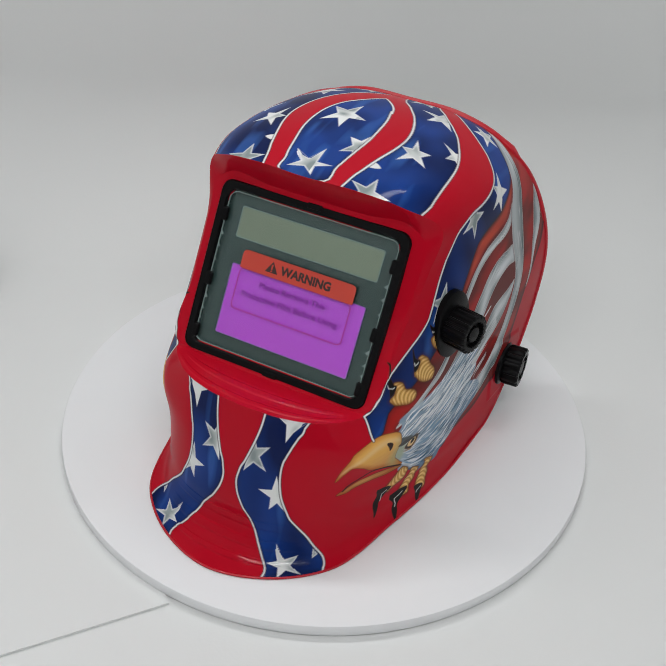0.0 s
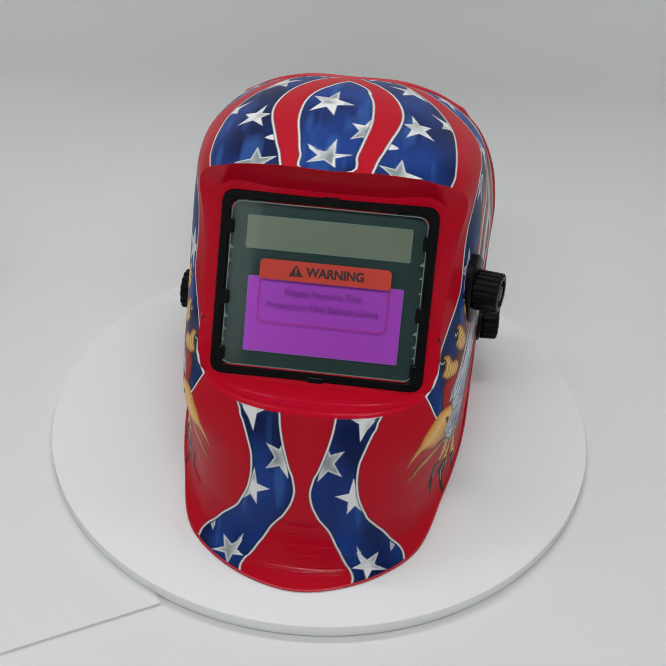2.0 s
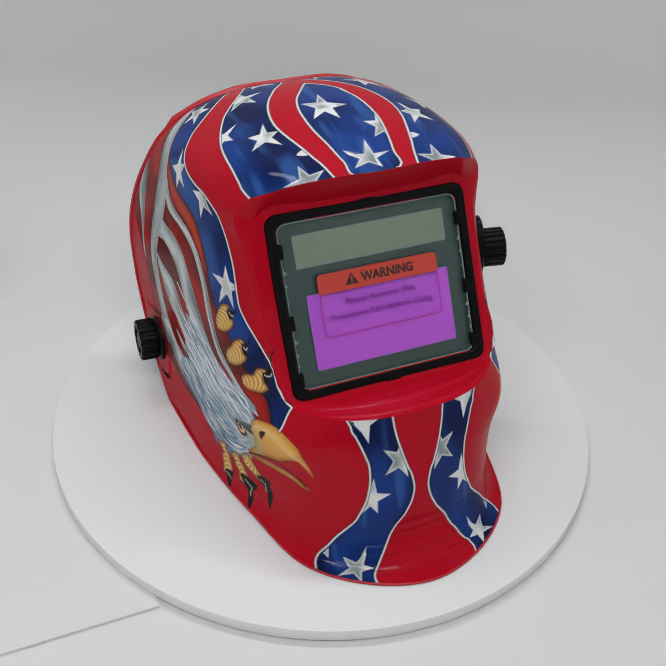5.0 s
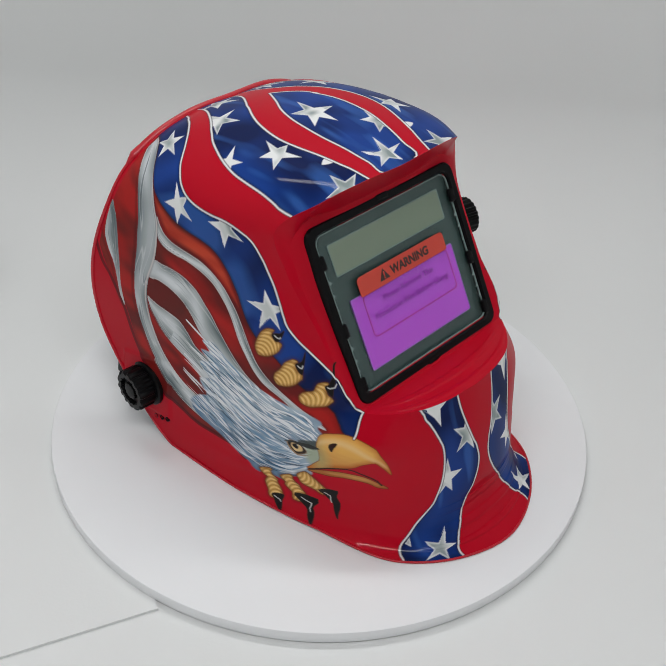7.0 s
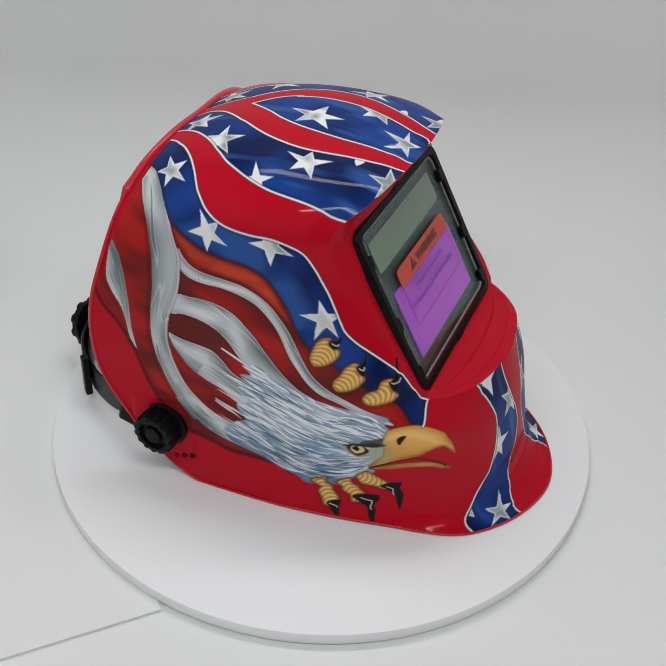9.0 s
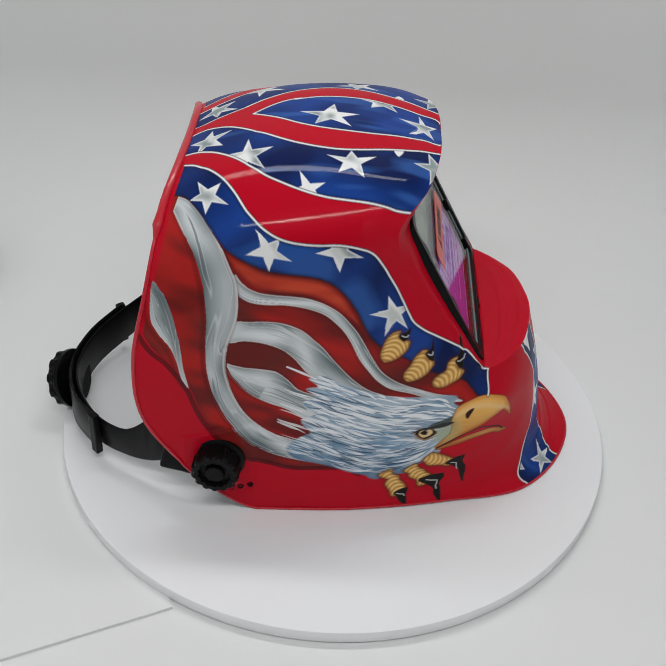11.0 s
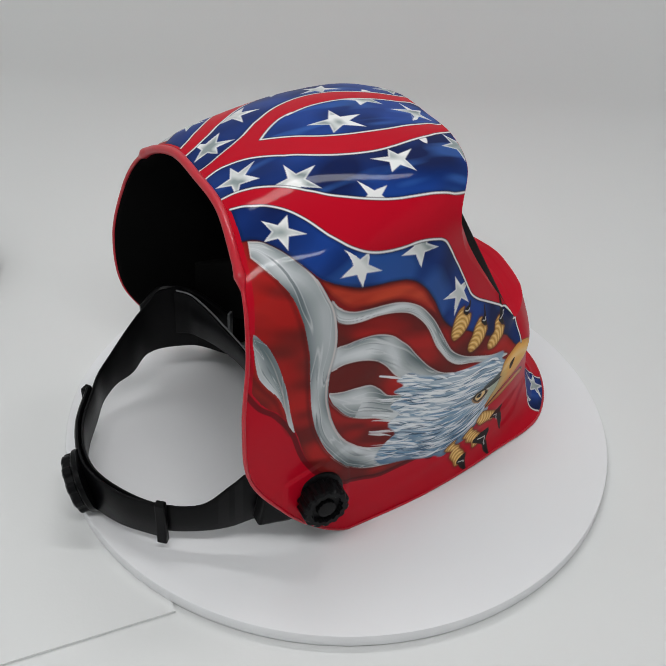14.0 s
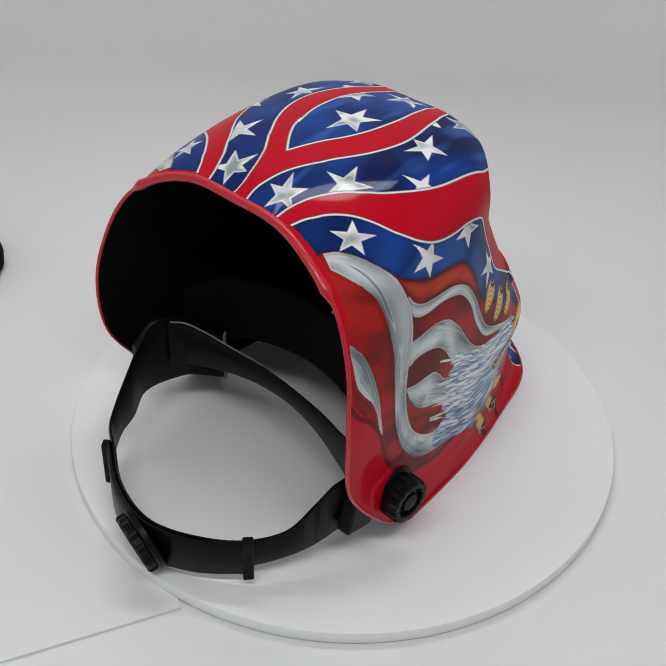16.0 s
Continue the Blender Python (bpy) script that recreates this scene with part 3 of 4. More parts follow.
def paint_colors(C, K, pts):
    pr = Print(mirror_place(C), K, pts * np.array([1, 1, 1]))
    # distances are taken on the mirrored half, so that one outline serves both sides
    pr.X = pts.reshape(-1, 3).copy()
    right = C.ravel() > 0
    moved = shell_line(mirror_place(C), K)
    pr.X[right] = moved[right]
    pr.X[:, 0] = np.where(right, pr.X[:, 0], -pr.X[:, 0])
    x, y, z = (pts.reshape(-1, 3) * 1000).T
    side = 1 + (C.ravel() > 0)

    def blue(near, seed, joined):
        shift = 0 if joined else side[near] * 7
        f = waves(x[near] / 24 + shift, (y[near] + 0.6 * z[near]) / 34, seed, 2)
        g = waves(x[near] / 7 + shift, (y[near] + 0.9 * z[near]) / 40, seed + 200, 2)
        col = blend((0.004, 0.012, 0.075), (0.011, 0.050, 0.26), np.clip(2.2 * f - 0.6, 0, 1))
        return blend(col, (0.035, 0.125, 0.42), np.clip(3.0 * g - 1.75, 0, 0.6))

    def silver(near, seed, d):
        f = waves(x[near] / 9 + side[near], (y[near] - 0.8 * z[near]) / 9, seed, 2)
        col = blend((0.26, 0.31, 0.31), (0.82, 0.83, 0.82), np.clip(2.6 * f - 0.75, 0, 1))
        return blend(col, (0.84, 0.85, 0.85), np.clip(1.1 - d / 0.0012, 0, 1) * 0.8)

    def field(outline, seed, joined=False):
        near, a, d = pr.cover(outline)
        pr.lay(near, a, blue(near, seed, joined))
        pr.lay(near, a * np.clip(1 - d / 0.0026, 0, 1) * 0.6, (0.005, 0.010, 0.035))
        full = np.zeros(len(pr.C))
        full[near] = a
        return full

    def stars(table, names, seed, mask):
        for i, n in enumerate(names):
            near, a, d = pr.cover(star_outline(table[n]))
            if len(near):
                pr.lay(near, a * mask[near], silver(near, seed + i, d))

    O = {n: smooth_line(p) for n, p in OUTLINES.items()}
    L = lambda n: smooth_line(OUTLINES[n], 4, True)
    ends = lambda a, b: np.concatenate([a, b[::-1]])

    # blue fields of the crown
    crown = field(ends(O["line_inner"], O["line_outer"]), 3)
    stars(STARS, ["star_h", "star_j", "star_k", "star_l", "star_m"], 20, crown)
    near, a, d = pr.cover(L("speck_b"))
    pr.lay(near, a * crown[near], WHITE)

    # the flag behind the eagle: red cloth in soft folds, darker at its borders
    Y, Z = (pr.X[:, 1:] * 1000).T
    flag = ends(O["band_low"], O["flag_low"])
    near, a, d = pr.cover(flag)
    f = waves((Y[near] + 0.5 * Z[near]) / 34, (Z[near] - 0.35 * Y[near]) / 13, 41, 2)
    g = waves(Y[near] / 30, Z[near] / 26, 42, 2)
    red = blend((0.15, 0.012, 0.011), (0.42, 0.016, 0.014), np.clip(2.8 * f - 0.9, 0, 1))
    red = blend(red, (0.11, 0.022, 0.018), np.clip(1.9 * g - 0.85, 0, 0.6))
    pr.lay(near, a, red)
    pr.lay(near, a * np.clip(1 - d / 0.005, 0, 1) * 0.5, (0.08, 0.010, 0.010))
    near, a, d = pr.cover(L("ember"))
    glow = waves(Y[near] / 22, Z[near] / 7, 43, 2)
    pr.lay(near, a * np.clip(d / 0.003, 0, 1), blend((0.42, 0.035, 0.018), (0.56, 0.060, 0.026), np.clip(2.2 * glow - 0.6, 0, 1)))
    pr.stroke(O["flag_low"], 0.0034, (0.07, 0.006, 0.008), 0.8)

    def ribbon(one, two, seed, tone=(0.13, 0.17, 0.18)):
        """Silver cloth between two edges: folds run along it, one edge turns away into grey."""
        outline = ends(one, two)
        near, a, d = pr.cover(outline)
        if not len(near):
            return
        v, run = pr.across(on_shell(one), on_shell(two), near)
        u = run * 1000
        bend = 0.16 * np.sin(u / 17 + seed) + 0.10 * np.sin(u / 7.3 + 2 * seed)
        light = np.clip(1.15 - 1.75 * np.abs(v - 0.64 - bend), 0, 1) * (0.25 + 0.95 * waves(u / 24, v * 1.2, seed, 2))
        col = blend(tone, (0.72, 0.75, 0.77), np.clip(light, 0, 1))
        fold = waves(u / 30 + 3 * v, (v + 0.5 * bend) * 5.5, seed + 100, 1)
        col = blend(col, (0.10, 0.13, 0.145), np.clip(1 - np.abs(fold - 0.5) / 0.08, 0, 1) * 0.8 * np.clip(waves(u / 14, v * 2, seed + 7, 1) * 2.4 - 0.9, 0, 1))
        col = blend(col, (0.80, 0.81, 0.82), np.clip(1 - np.abs(fold - 0.64) / 0.06, 0, 1) * 0.45)
        col = blend(col, (0.74, 0.66, 0.64), np.clip(1.4 - d / 0.0006, 0, 1) * 0.8)
        near2, a2, d2 = pr.cover(outline, 0.0012, 0.0010)
        pr.lay(near2, a2 * 0.7, (0.07, 0.010, 0.010))
        pr.lay(near, a, col)

    def halves(name, tip):
        p = smooth_line(OUTLINES[name], 4, True)[:-1]
        return p[:4 * tip + 1], np.concatenate([p[4 * tip:], p[:1]])[::-1]

    ribbon(*halves("leaf", 6), 51)
    ribbon(*halves("thin", 15), 52)
    ribbon(*halves("broad", 10), 53)
    ribbon(*halves("fan", 6), 54)
    ribbon(O["wave_outer"], O["wave_inner"], 55)

    # the blue band over the flag
    band = field(ends(O["line_band"], O["band_low"]), 9)
    stars(STARS, ["star_a", "star_b", "star_c", "star_d"], 30, band)
    pr.stroke(O["band_low"], 0.0009, DARK, 0.8)

    # the eagle's head: long feathers swept back from the beak, each a tapered stroke between crest and throat
    eagle = L("eagle")
    near, a, d = pr.cover(eagle, 0.0006)
    yy, zz = Y[near], Z[near]
    low = np.clip((78 - zz + 0.25 * yy) / 50, 0, 1)
    f = waves(yy / 22, (zz + 0.2 * yy) / 9, 62, 2)
    col = blend((0.42, 0.51, 0.60), (0.07, 0.17, 0.29), np.clip(0.10 + 0.85 * low + 1.1 * (f - 0.5), 0, 1))
    pr.lay(near, a, col)
    pr.lay(near, a * np.clip(1 - d / 0.003, 0, 1) * 0.45 * low, (0.04, 0.10, 0.18))
    crest = np.array([(-76, 82), (-71, 88), (-61, 92), (-47, 91.5), (-30, 94), (-12, 101), (6, 109), (25, 117)], float)
    throat = np.array([(-67, 45), (-56, 34), (-40, 27.5), (-24, 28), (-10, 32), (4, 38.5), (18, 45), (33, 52)], float)
    zone = np.nonzero((Y > -80) & (Y < 36) & (Z > 20) & (Z < 122) & (np.abs(pr.C) > 4.6) & (np.abs(pr.C) < 8.3))[0]
    zy, zz = Y[zone], Z[zone]
    held = np.zeros(len(pr.C))
    held[near] = a
    held = held[zone]

    def brush(line, width, tint, strength, mask=None):
        """A stroke along a line of (y, z) in millimetres, tapered at both ends."""
        lo, hi = line.min(axis=0) - 1.5 - width, line.max(axis=0) + 1.5 + width
        at = np.nonzero((zy > lo[0]) & (zy < hi[0]) & (zz > lo[1]) & (zz < hi[1]))[0]
        if not len(at):
            return
        py, pz = zy[at], zz[at]
        best = np.full(len(at), -9.0)
        count = len(line) - 1
        for j in range(count):
            d = line[j + 1] - line[j]
            u = np.clip(((py - line[j, 0]) * d[0] + (pz - line[j, 1]) * d[1]) / (d @ d), 0, 1)
            away = np.hypot(py - line[j, 0] - u * d[0], pz - line[j, 1] - u * d[1])
            along = (j + u) / count
            best = np.maximum(best, width * (1 - along) ** 0.6 * np.minimum(1, 0.3 + 3 * along) - away)
        cover = strength * np.clip(0.5 + best / 0.35, 0, 1)
        pr.lay(zone[at], cover if mask is None else cover * mask[at], tint)

    rng = random.Random(17)
    for i in range(480):
        s0, v0 = rng.uniform(0.02, 1.0) ** 0.9, rng.uniform(0.02, 0.98)
        span = rng.uniform(0.08, 0.24)
        ss = np.clip(np.linspace(s0, s0 + span, 6), 0, 1.04) * 6.9
        sway = rng.uniform(-0.035, 0.035)
        vv = v0 + sway * np.sin(np.linspace(0, 2.6, 6)) + rng.uniform(-0.02, 0.02) * np.linspace(0, 1, 6)
        line = spline(crest, ss) * (1 - vv[:, None]) + spline(throat, ss) * vv[:, None]
        pick = rng.random()
        width = rng.uniform(0.40, 1.25)
        if pick < 0.50:
            tint, strength = (0.86, 0.88, 0.90), 0.92 - 0.45 * v0
        elif pick < 0.80:
            tint, strength = (0.025, 0.065, 0.12), 0.72
            width *= 0.62
        else:
            tint, strength = (0.13, 0.27, 0.43), 0.7
        if s0 + span > 0.99 and s0 < 0.93 and s0 > 0.84 and pick < 0.22:
            brush(line, width, tint, strength, None)
        else:
            brush(line, width, tint, strength, held)
    # pale green skin before the eye
    near, a, d = pr.cover(eagle, 0.0006)
    lore = np.clip(1 - np.hypot((Y[near] + 70) / 9, (Z[near] - 60) / 13), 0, 1)
    pr.lay(near, a * np.clip(lore * 1.6, 0, 0.8), (0.42, 0.47, 0.30))

    near, a, d = pr.cover(L("eye_brow"), 0.0010)
    pr.lay(near, a * np.clip(0.3 + d / 0.0015, 0, 1) * 0.9, (0.045, 0.06, 0.055))

    def horn(name, light, deep, edge, top):
        """Rounded horn: deep at its border, light inside and towards the top."""
        near, a, d = pr.cover(L(name), 0.0004, 0.0004)
        pr.lay(near, a, edge)
        near, a, d = pr.cover(L(name))
        f = waves(Y[near] / 12, Z[near] / 4, 71, 2)
        t = np.clip(d / 0.0045, 0, 1) * 0.75 + 0.4 * (f - 0.4) + np.clip((Z[near] - top) / 30, -0.5, 0.3)
        pr.lay(near, a, blend(deep, light, np.clip(t, 0, 1)))

    horn("jaw", (0.80, 0.45, 0.15), (0.40, 0.13, 0.03), (0.05, 0.015, 0.008), 50)
    horn("beak", (0.84, 0.45, 0.11), (0.54, 0.16, 0.025), (0.14, 0.04, 0.012), 66)
    near, a, d = pr.cover(L("beak"))
    pr.lay(near, a * np.clip(1 - np.hypot((Y[near] + 74) / 9, (Z[near] - 60) / 24), 0, 1) * 0.8, (0.50, 0.48, 0.20))
    gleam = np.exp(-((Z[near] - 80 + 0.028 * (Y[near] + 88) ** 2) / 2.2) ** 2)
    pr.lay(near, a * gleam * np.clip(d / 0.002, 0, 1) * 0.40, (0.92, 0.72, 0.42))
    pr.stroke(O["mouth"], 0.0012, (0.035, 0.010, 0.008))

    def plain(name, color, edge=DARK, rim=0.0006):
        near, a, d = pr.cover(L(name), 0.0003, rim)
        pr.lay(near, a, edge)
        near, a, d = pr.cover(L(name))
        pr.lay(near, a, color)

    plain("nostril", (0.03, 0.01, 0.008), rim=0)
    plain("eye_rim", (0.030, 0.018, 0.014), (0.30, 0.19, 0.11), 0.0006)
    plain("eye_iris", (0.78, 0.56, 0.27), (0.02, 0.012, 0.01), 0.0)
    plain("eye_pupil", (0.010, 0.008, 0.008), rim=0.0001)
    brush(np.array([(-74, 69), (-68, 67.5), (-62, 65.6), (-56, 64.4), (-48, 60.5)], float), 2.3, (0.028, 0.032, 0.030), 0.95)
    brush(np.array([(-50, 61), (-53.5, 56.3), (-58, 53.8), (-63, 55.5), (-66, 58)], float), 0.8, (0.36, 0.22, 0.12), 0.9)
    brush(np.array([(-58, 62.3), (-58.8, 62.6)], float), 0.5, (0.85, 0.85, 0.82), 0.9)
    # claws: ringed toes, each with a soft print of shade round it, and black talons with a gleam
    for n in ("toe", "toe_b", "toe_c", "grip", "grip_b", "grip_c"):
        near, a, d = pr.cover(L(n), 0.0016, 0.0012)
        pr.lay(near, a * 0.6, (0.05, 0.012, 0.010))
        near, a, d = pr.cover(L(n), 0.0003, 0.0004)
        pr.lay(near, a, (0.11, 0.04, 0.012))
        near, a, d = pr.cover(L(n))
        if not len(near):
            continue
        p = on_shell(L(n))[:, 1:] * 1000
        mid = p.mean(axis=0)
        axis = np.linalg.eigh(np.cov((p - mid).T))[1][:, 1]
        q = np.stack([Y[near], Z[near]], 1) - mid
        along, aside = q @ axis, q @ np.array([-axis[1], axis[0]])
        ring = np.sin(2 * math.pi * (along + 0.10 * aside ** 2) / 3.1)
        t = np.clip(d / 0.0024, 0, 1) ** 0.8
        col = blend((0.30, 0.12, 0.03), (0.80, 0.47, 0.13), np.clip(t * (0.86 + 0.22 * ring), 0, 1))
        col = blend(col, (0.92, 0.72, 0.36), np.clip(ring * 1.6 - 0.75, 0, 1) * t * 0.7)
        col = blend(col, (0.24, 0.09, 0.02), np.clip(-ring * 2.0 - 1.45, 0, 1) * 0.8)
        pr.lay(near, a, col)
    for n in ("talon", "talon_b", "talon_c", "hook", "hook_b", "hook_c"):
        plain(n, (0.010, 0.009, 0.009), (0.05, 0.02, 0.012), 0.0003)
        p = O[n]
        m = len(p) // 3
        pr.stroke((0.60 * p[:m] + 0.40 * p[::-1][:m])[m // 5:], 0.0006, (0.78, 0.78, 0.76), 0.9)

    # chin strips
    strip = field(ends(O["strip_out"], O["strip_in"]), 14)
    stars(STARS, ["star_t", "star_u", "star_q"], 44, strip)
    for n in ("chip", "speck"):
        near, a, d = pr.cover(np.array(OUTLINES[n]))
        pr.lay(near, a * strip[near], silver(near, 48, d))
    for n in ("line_inner", "line_outer", "line_band", "strip_out", "strip_in"):
        pr.stroke(O[n], 0.0022, (0.006, 0.006, 0.02), 0.85)
        pr.stroke(O[n], 0.0011, WHITE)

    # the tongue on top, which is not mirrored
    pr.C = C.ravel()
    pr.X = pts.reshape(-1, 3)
    tongue = np.array(CENTRE["tongue"])
    tongue = smooth_line(tongue, 4)
    mask = field(tongue, 5, True)
    stars(CENTRE_STARS, list(CENTRE_STARS), 90, mask)
    edge = np.concatenate([tongue, tongue[:1]])
    keep = (K.ravel() > 2.02).astype(float)
    pr.stroke(edge, 0.0022, (0.006, 0.006, 0.02), 0.85, keep)
    pr.stroke(edge, 0.0011, WHITE, 1.0, keep)

    # plain red: the face, the underside of the brow, and the rear edge
    cc = np.abs(C.ravel())
    face = np.clip((2.02 - K.ravel()) / 0.02, 0, 1) * ((cc < 3.9) | (cc > 6.6))
    face = np.maximum(face, np.clip((K.ravel() - 6.93) / 0.02, 0, 1))
    pr.lay(np.arange(len(face)), face, (0.50, 0.003, 0.017))
    return pr.rgb.reshape(C.shape + (3,))


def shell_line(C, K):
    """Places of a grid whose spokes were moved to C and whose rows are stations."""
    cs, ks = C[0], K[:, 0]
    order = np.argsort(cs, kind="stable")
    out = np.empty(C.shape + (3,))
    out[:, order] = shell_points(cs[order], ks)
    return out.reshape(-1, 3)


# ---- the welding helmet ----
HELMET = new("welding_helmet")
tagged(HELMET, "glossy red welding helmet printed with stars, stripes and an eagle", "welding helmet")
SHIFT = 0.0036  # the helmet stands this far off the turntable's axis
NC, NK = 1160, 610


def grid_mesh(name, pts, mat, flip=False, closed=True):
    """A mesh over a grid of points (stations, spokes, 3)."""
    nk, nc = pts.shape[:2]
    me = bpy.data.meshes.new(name)
    i, j = np.meshgrid(np.arange(nk - 1), np.arange(nc if closed else nc - 1), indexing="ij")
    j2 = (j + 1) % nc
    q = np.stack([i * nc + j, i * nc + j2, (i + 1) * nc + j2, (i + 1) * nc + j], -1).reshape(-1, 4)
    if flip:
        q = q[:, ::-1]
    me.vertices.add(nk * nc)
    me.vertices.foreach_set("co", np.ascontiguousarray(pts, dtype=np.float32).ravel())
    me.loops.add(q.size)
    me.loops.foreach_set("vertex_index", np.ascontiguousarray(q, dtype=np.int32).ravel())
    me.polygons.add(len(q))
    me.polygons.foreach_set("loop_start", np.arange(0, q.size, 4, dtype=np.int32))
    me.update(calc_edges=True)
    me.materials.append(mat)
    me.shade_smooth()
    return me


def spread(lengths, n):
    """n places over the stretches, in step with their lengths."""
    acc = np.concatenate([[0], np.cumsum(lengths)])
    return np.interp(np.linspace(0, acc[-1], n), acc, np.arange(len(acc)))


def helmet_shell():
    cage = np.array(CAGE, float)
    half = np.linalg.norm(np.diff(cage[:, 3:7], axis=0), axis=-1).max(axis=1) + 4
    fine, coarse = spread(half, NC + 1), spread(half, NC * 13 // 16 + 1)
    cs = np.concatenate([-fine[::-1][:-1], coarse])[:-1]
    ks = np.unique(np.concatenate([spread(np.linalg.norm(np.diff(cage, axis=1), axis=-1).mean(axis=0), NK), np.arange(8)]))
    pts = shell_points(cs, ks)
    me = grid_mesh("shell", pts, PAINT, flip=False)
    C, K = np.meshgrid(cs, ks)
    rgb = paint_colors(C, K, pts)
    col = np.ones(rgb.shape[:2] + (4,), np.float32)
    col[..., :3] = rgb
    attr = me.color_attributes.new("paint", "FLOAT_COLOR", "POINT")
    attr.data.foreach_set("color", col.ravel())
    ob = new("shell", me)
    ob.parent, ob.location = HELMET, (SHIFT, 0, 0)
    return ob


helmet_shell()


def helmet_part(name, bm, mat, parent=None, label="", smooth=False):
    ob = part(name, bm, mat, parent or HELMET, label, smooth)
    if parent is None:
        ob.location = (SHIFT, 0, 0)
    return ob


def shell_normals(pts):
    du, dv = np.gradient(pts, axis=1), np.gradient(pts, axis=0)
    n = np.cross(du, dv)
    n /= np.linalg.norm(n, axis=-1, keepdims=True) + 1e-12
    mid = np.array([0, 0.02, 0.11])
    return n * np.sign(np.median(((pts - mid) * n).sum(-1)))


def inner_lining():
    """The black inside, 2.4 mm within the outer skin, with its edge at the rim."""
    cs = np.linspace(-13, 13, 261)[:-1]
    ks = np.unique(np.concatenate([np.linspace(0, 7, 85), np.arange(8)]))
    pts = shell_points(cs, ks)
    n = shell_normals(np.concatenate([pts[:, -2:], pts, pts[:, :2]], axis=1))[:, 2:-2]
    depth = np.full(pts.shape[:2] + (1,), 0.0024)
    depth[-1] = 0.0016
    inside = pts - depth * n
    inside[..., 2] = np.maximum(inside[..., 2], 0.0012)
    me = grid_mesh("lining", inside, INNER, flip=True)
    ob = new("lining", me)
    ob.parent, ob.location = HELMET, (SHIFT, 0, 0)
    tagged(ob, "matt black inside of the shell")


inner_lining()


def tube(bm, line, radius, n=10, closed=False):
    """A round bar along a line of places; radius may be a list."""
    line = np.asarray(line, float)
    m = len(line)
    rad = np.broadcast_to(radius, (m,))
    t = np.gradient(line, axis=0)
    if closed:
        t = np.roll(line, -1, axis=0) - np.roll(line, 1, axis=0)
    rings = []
    up = Vector((0, 0.3, 1)).normalized()
    for p, d, r in zip(line, t, rad):
        d = Vector(d).normalized()
        a = d.cross(up)
        a = a.normalized() if a.length > 1e-4 else d.orthogonal().normalized()
        b = d.cross(a)
        rings.append([bm.verts.new(Vector(p) + float(r) * (math.cos(w) * a + math.sin(w) * b)) for w in [2 * math.pi * i / n for i in range(n)]])
    for i in range(m if closed else m - 1):
        a, b = rings[i], rings[(i + 1) % m]
        for j in range(n):
            bm.faces.new((a[j], a[(j + 1) % n], b[(j + 1) % n], b[j]))
    if not closed:
        bm.faces.new(rings[0][::-1])
        bm.faces.new(rings[-1])
    return bm


def rim_lip():
    """Rolled red edge: thick over the crown down to a small step on either side, thin below it."""
    cs = np.linspace(-13, 13, 420)[:-1]
    line = shell_points(cs, [7.0])[0]
    a = np.abs(cs)
    r = np.where(a < 2.4, 0.0027, np.where(a < 2.75, 0.0034, np.where(a < 7.2, 0.0012, 0.0008)))
    r = np.convolve(np.concatenate([r[-2:], r, r[:2]]), np.ones(5) / 5, "valid")
    line = line.copy()
    line[:, 2] = np.maximum(line[:, 2], r + 0.0002)
    bm = bmesh.new()
    tube(bm, line, r, 10, True)
    helmet_part("rim_lip", bm, RED, None, "rolled glossy red edge", True)


rim_lip()

# ---- window: a plane tilted back, its middle between brow and chin ----
WIN = Matrix.Translation((0, -0.0615, 0.147)) @ Matrix(((1, 0, 0, 0), (0, 0.491, -0.871, 0), (0, 0.871, 0.491, 0), (0, 0, 0, 1)))


def rounded(w, h, r, n=6):
    out = []
    for sx, sy, a0 in ((1, 1, 0), (-1, 1, 90), (-1, -1, 180), (1, -1, 270)):
        for i in range(n + 1):
            a = radians(a0 + 90 * i / n)
            out.append((sx * (w / 2 - r) + r * math.cos(a), sy * (h / 2 - r) + r * math.sin(a)))
    return out


def plate(bm, outline, z0, z1, m=WIN, bevel=0.0003):
    """A flat slab over an outline, its upper edge eased."""
    pts = np.array(outline)
    mid = pts.mean(axis=0)
    inner = mid + (pts - mid) * (1 - bevel / np.abs(pts - mid).max())
    rings = [[bm.verts.new(m @ Vector((x, y, z))) for x, y in p] for p, z in ((pts, z0), (pts, z1 - bevel), (inner, z1))]
    n = len(pts)
    for a, b in zip(rings, rings[1:]):
        for i in range(n):
            bm.faces.new((a[i], a[(i + 1) % n], b[(i + 1) % n], b[i]))
    bm.faces.new(rings[-1])
    bm.faces.new(rings[0][::-1])
    return bm


def ring_plate(bm, outer, inner, z0, z1, m=WIN, ease=0.0006):
    n = len(outer)
    o, i = np.array(outer), np.array(inner)
    prof = [(o, z0), (o, z1 - ease), (o + (i - o) * 0.12, z1), (o + (i - o) * 0.85, z1), (i, z1 - ease), (i, z0)]
    rings = [[bm.verts.new(m @ Vector((x, y, z))) for x, y in p] for p, z in prof]
    for a, b in zip(rings, rings[1:] + rings[:1]):
        for k in range(n):
            bm.faces.new((a[k], a[(k + 1) % n], b[(k + 1) % n], b[k]))
    return bm


def shifted(outline, dx, dy):
    return [(x + dx, y + dy) for x, y in outline]


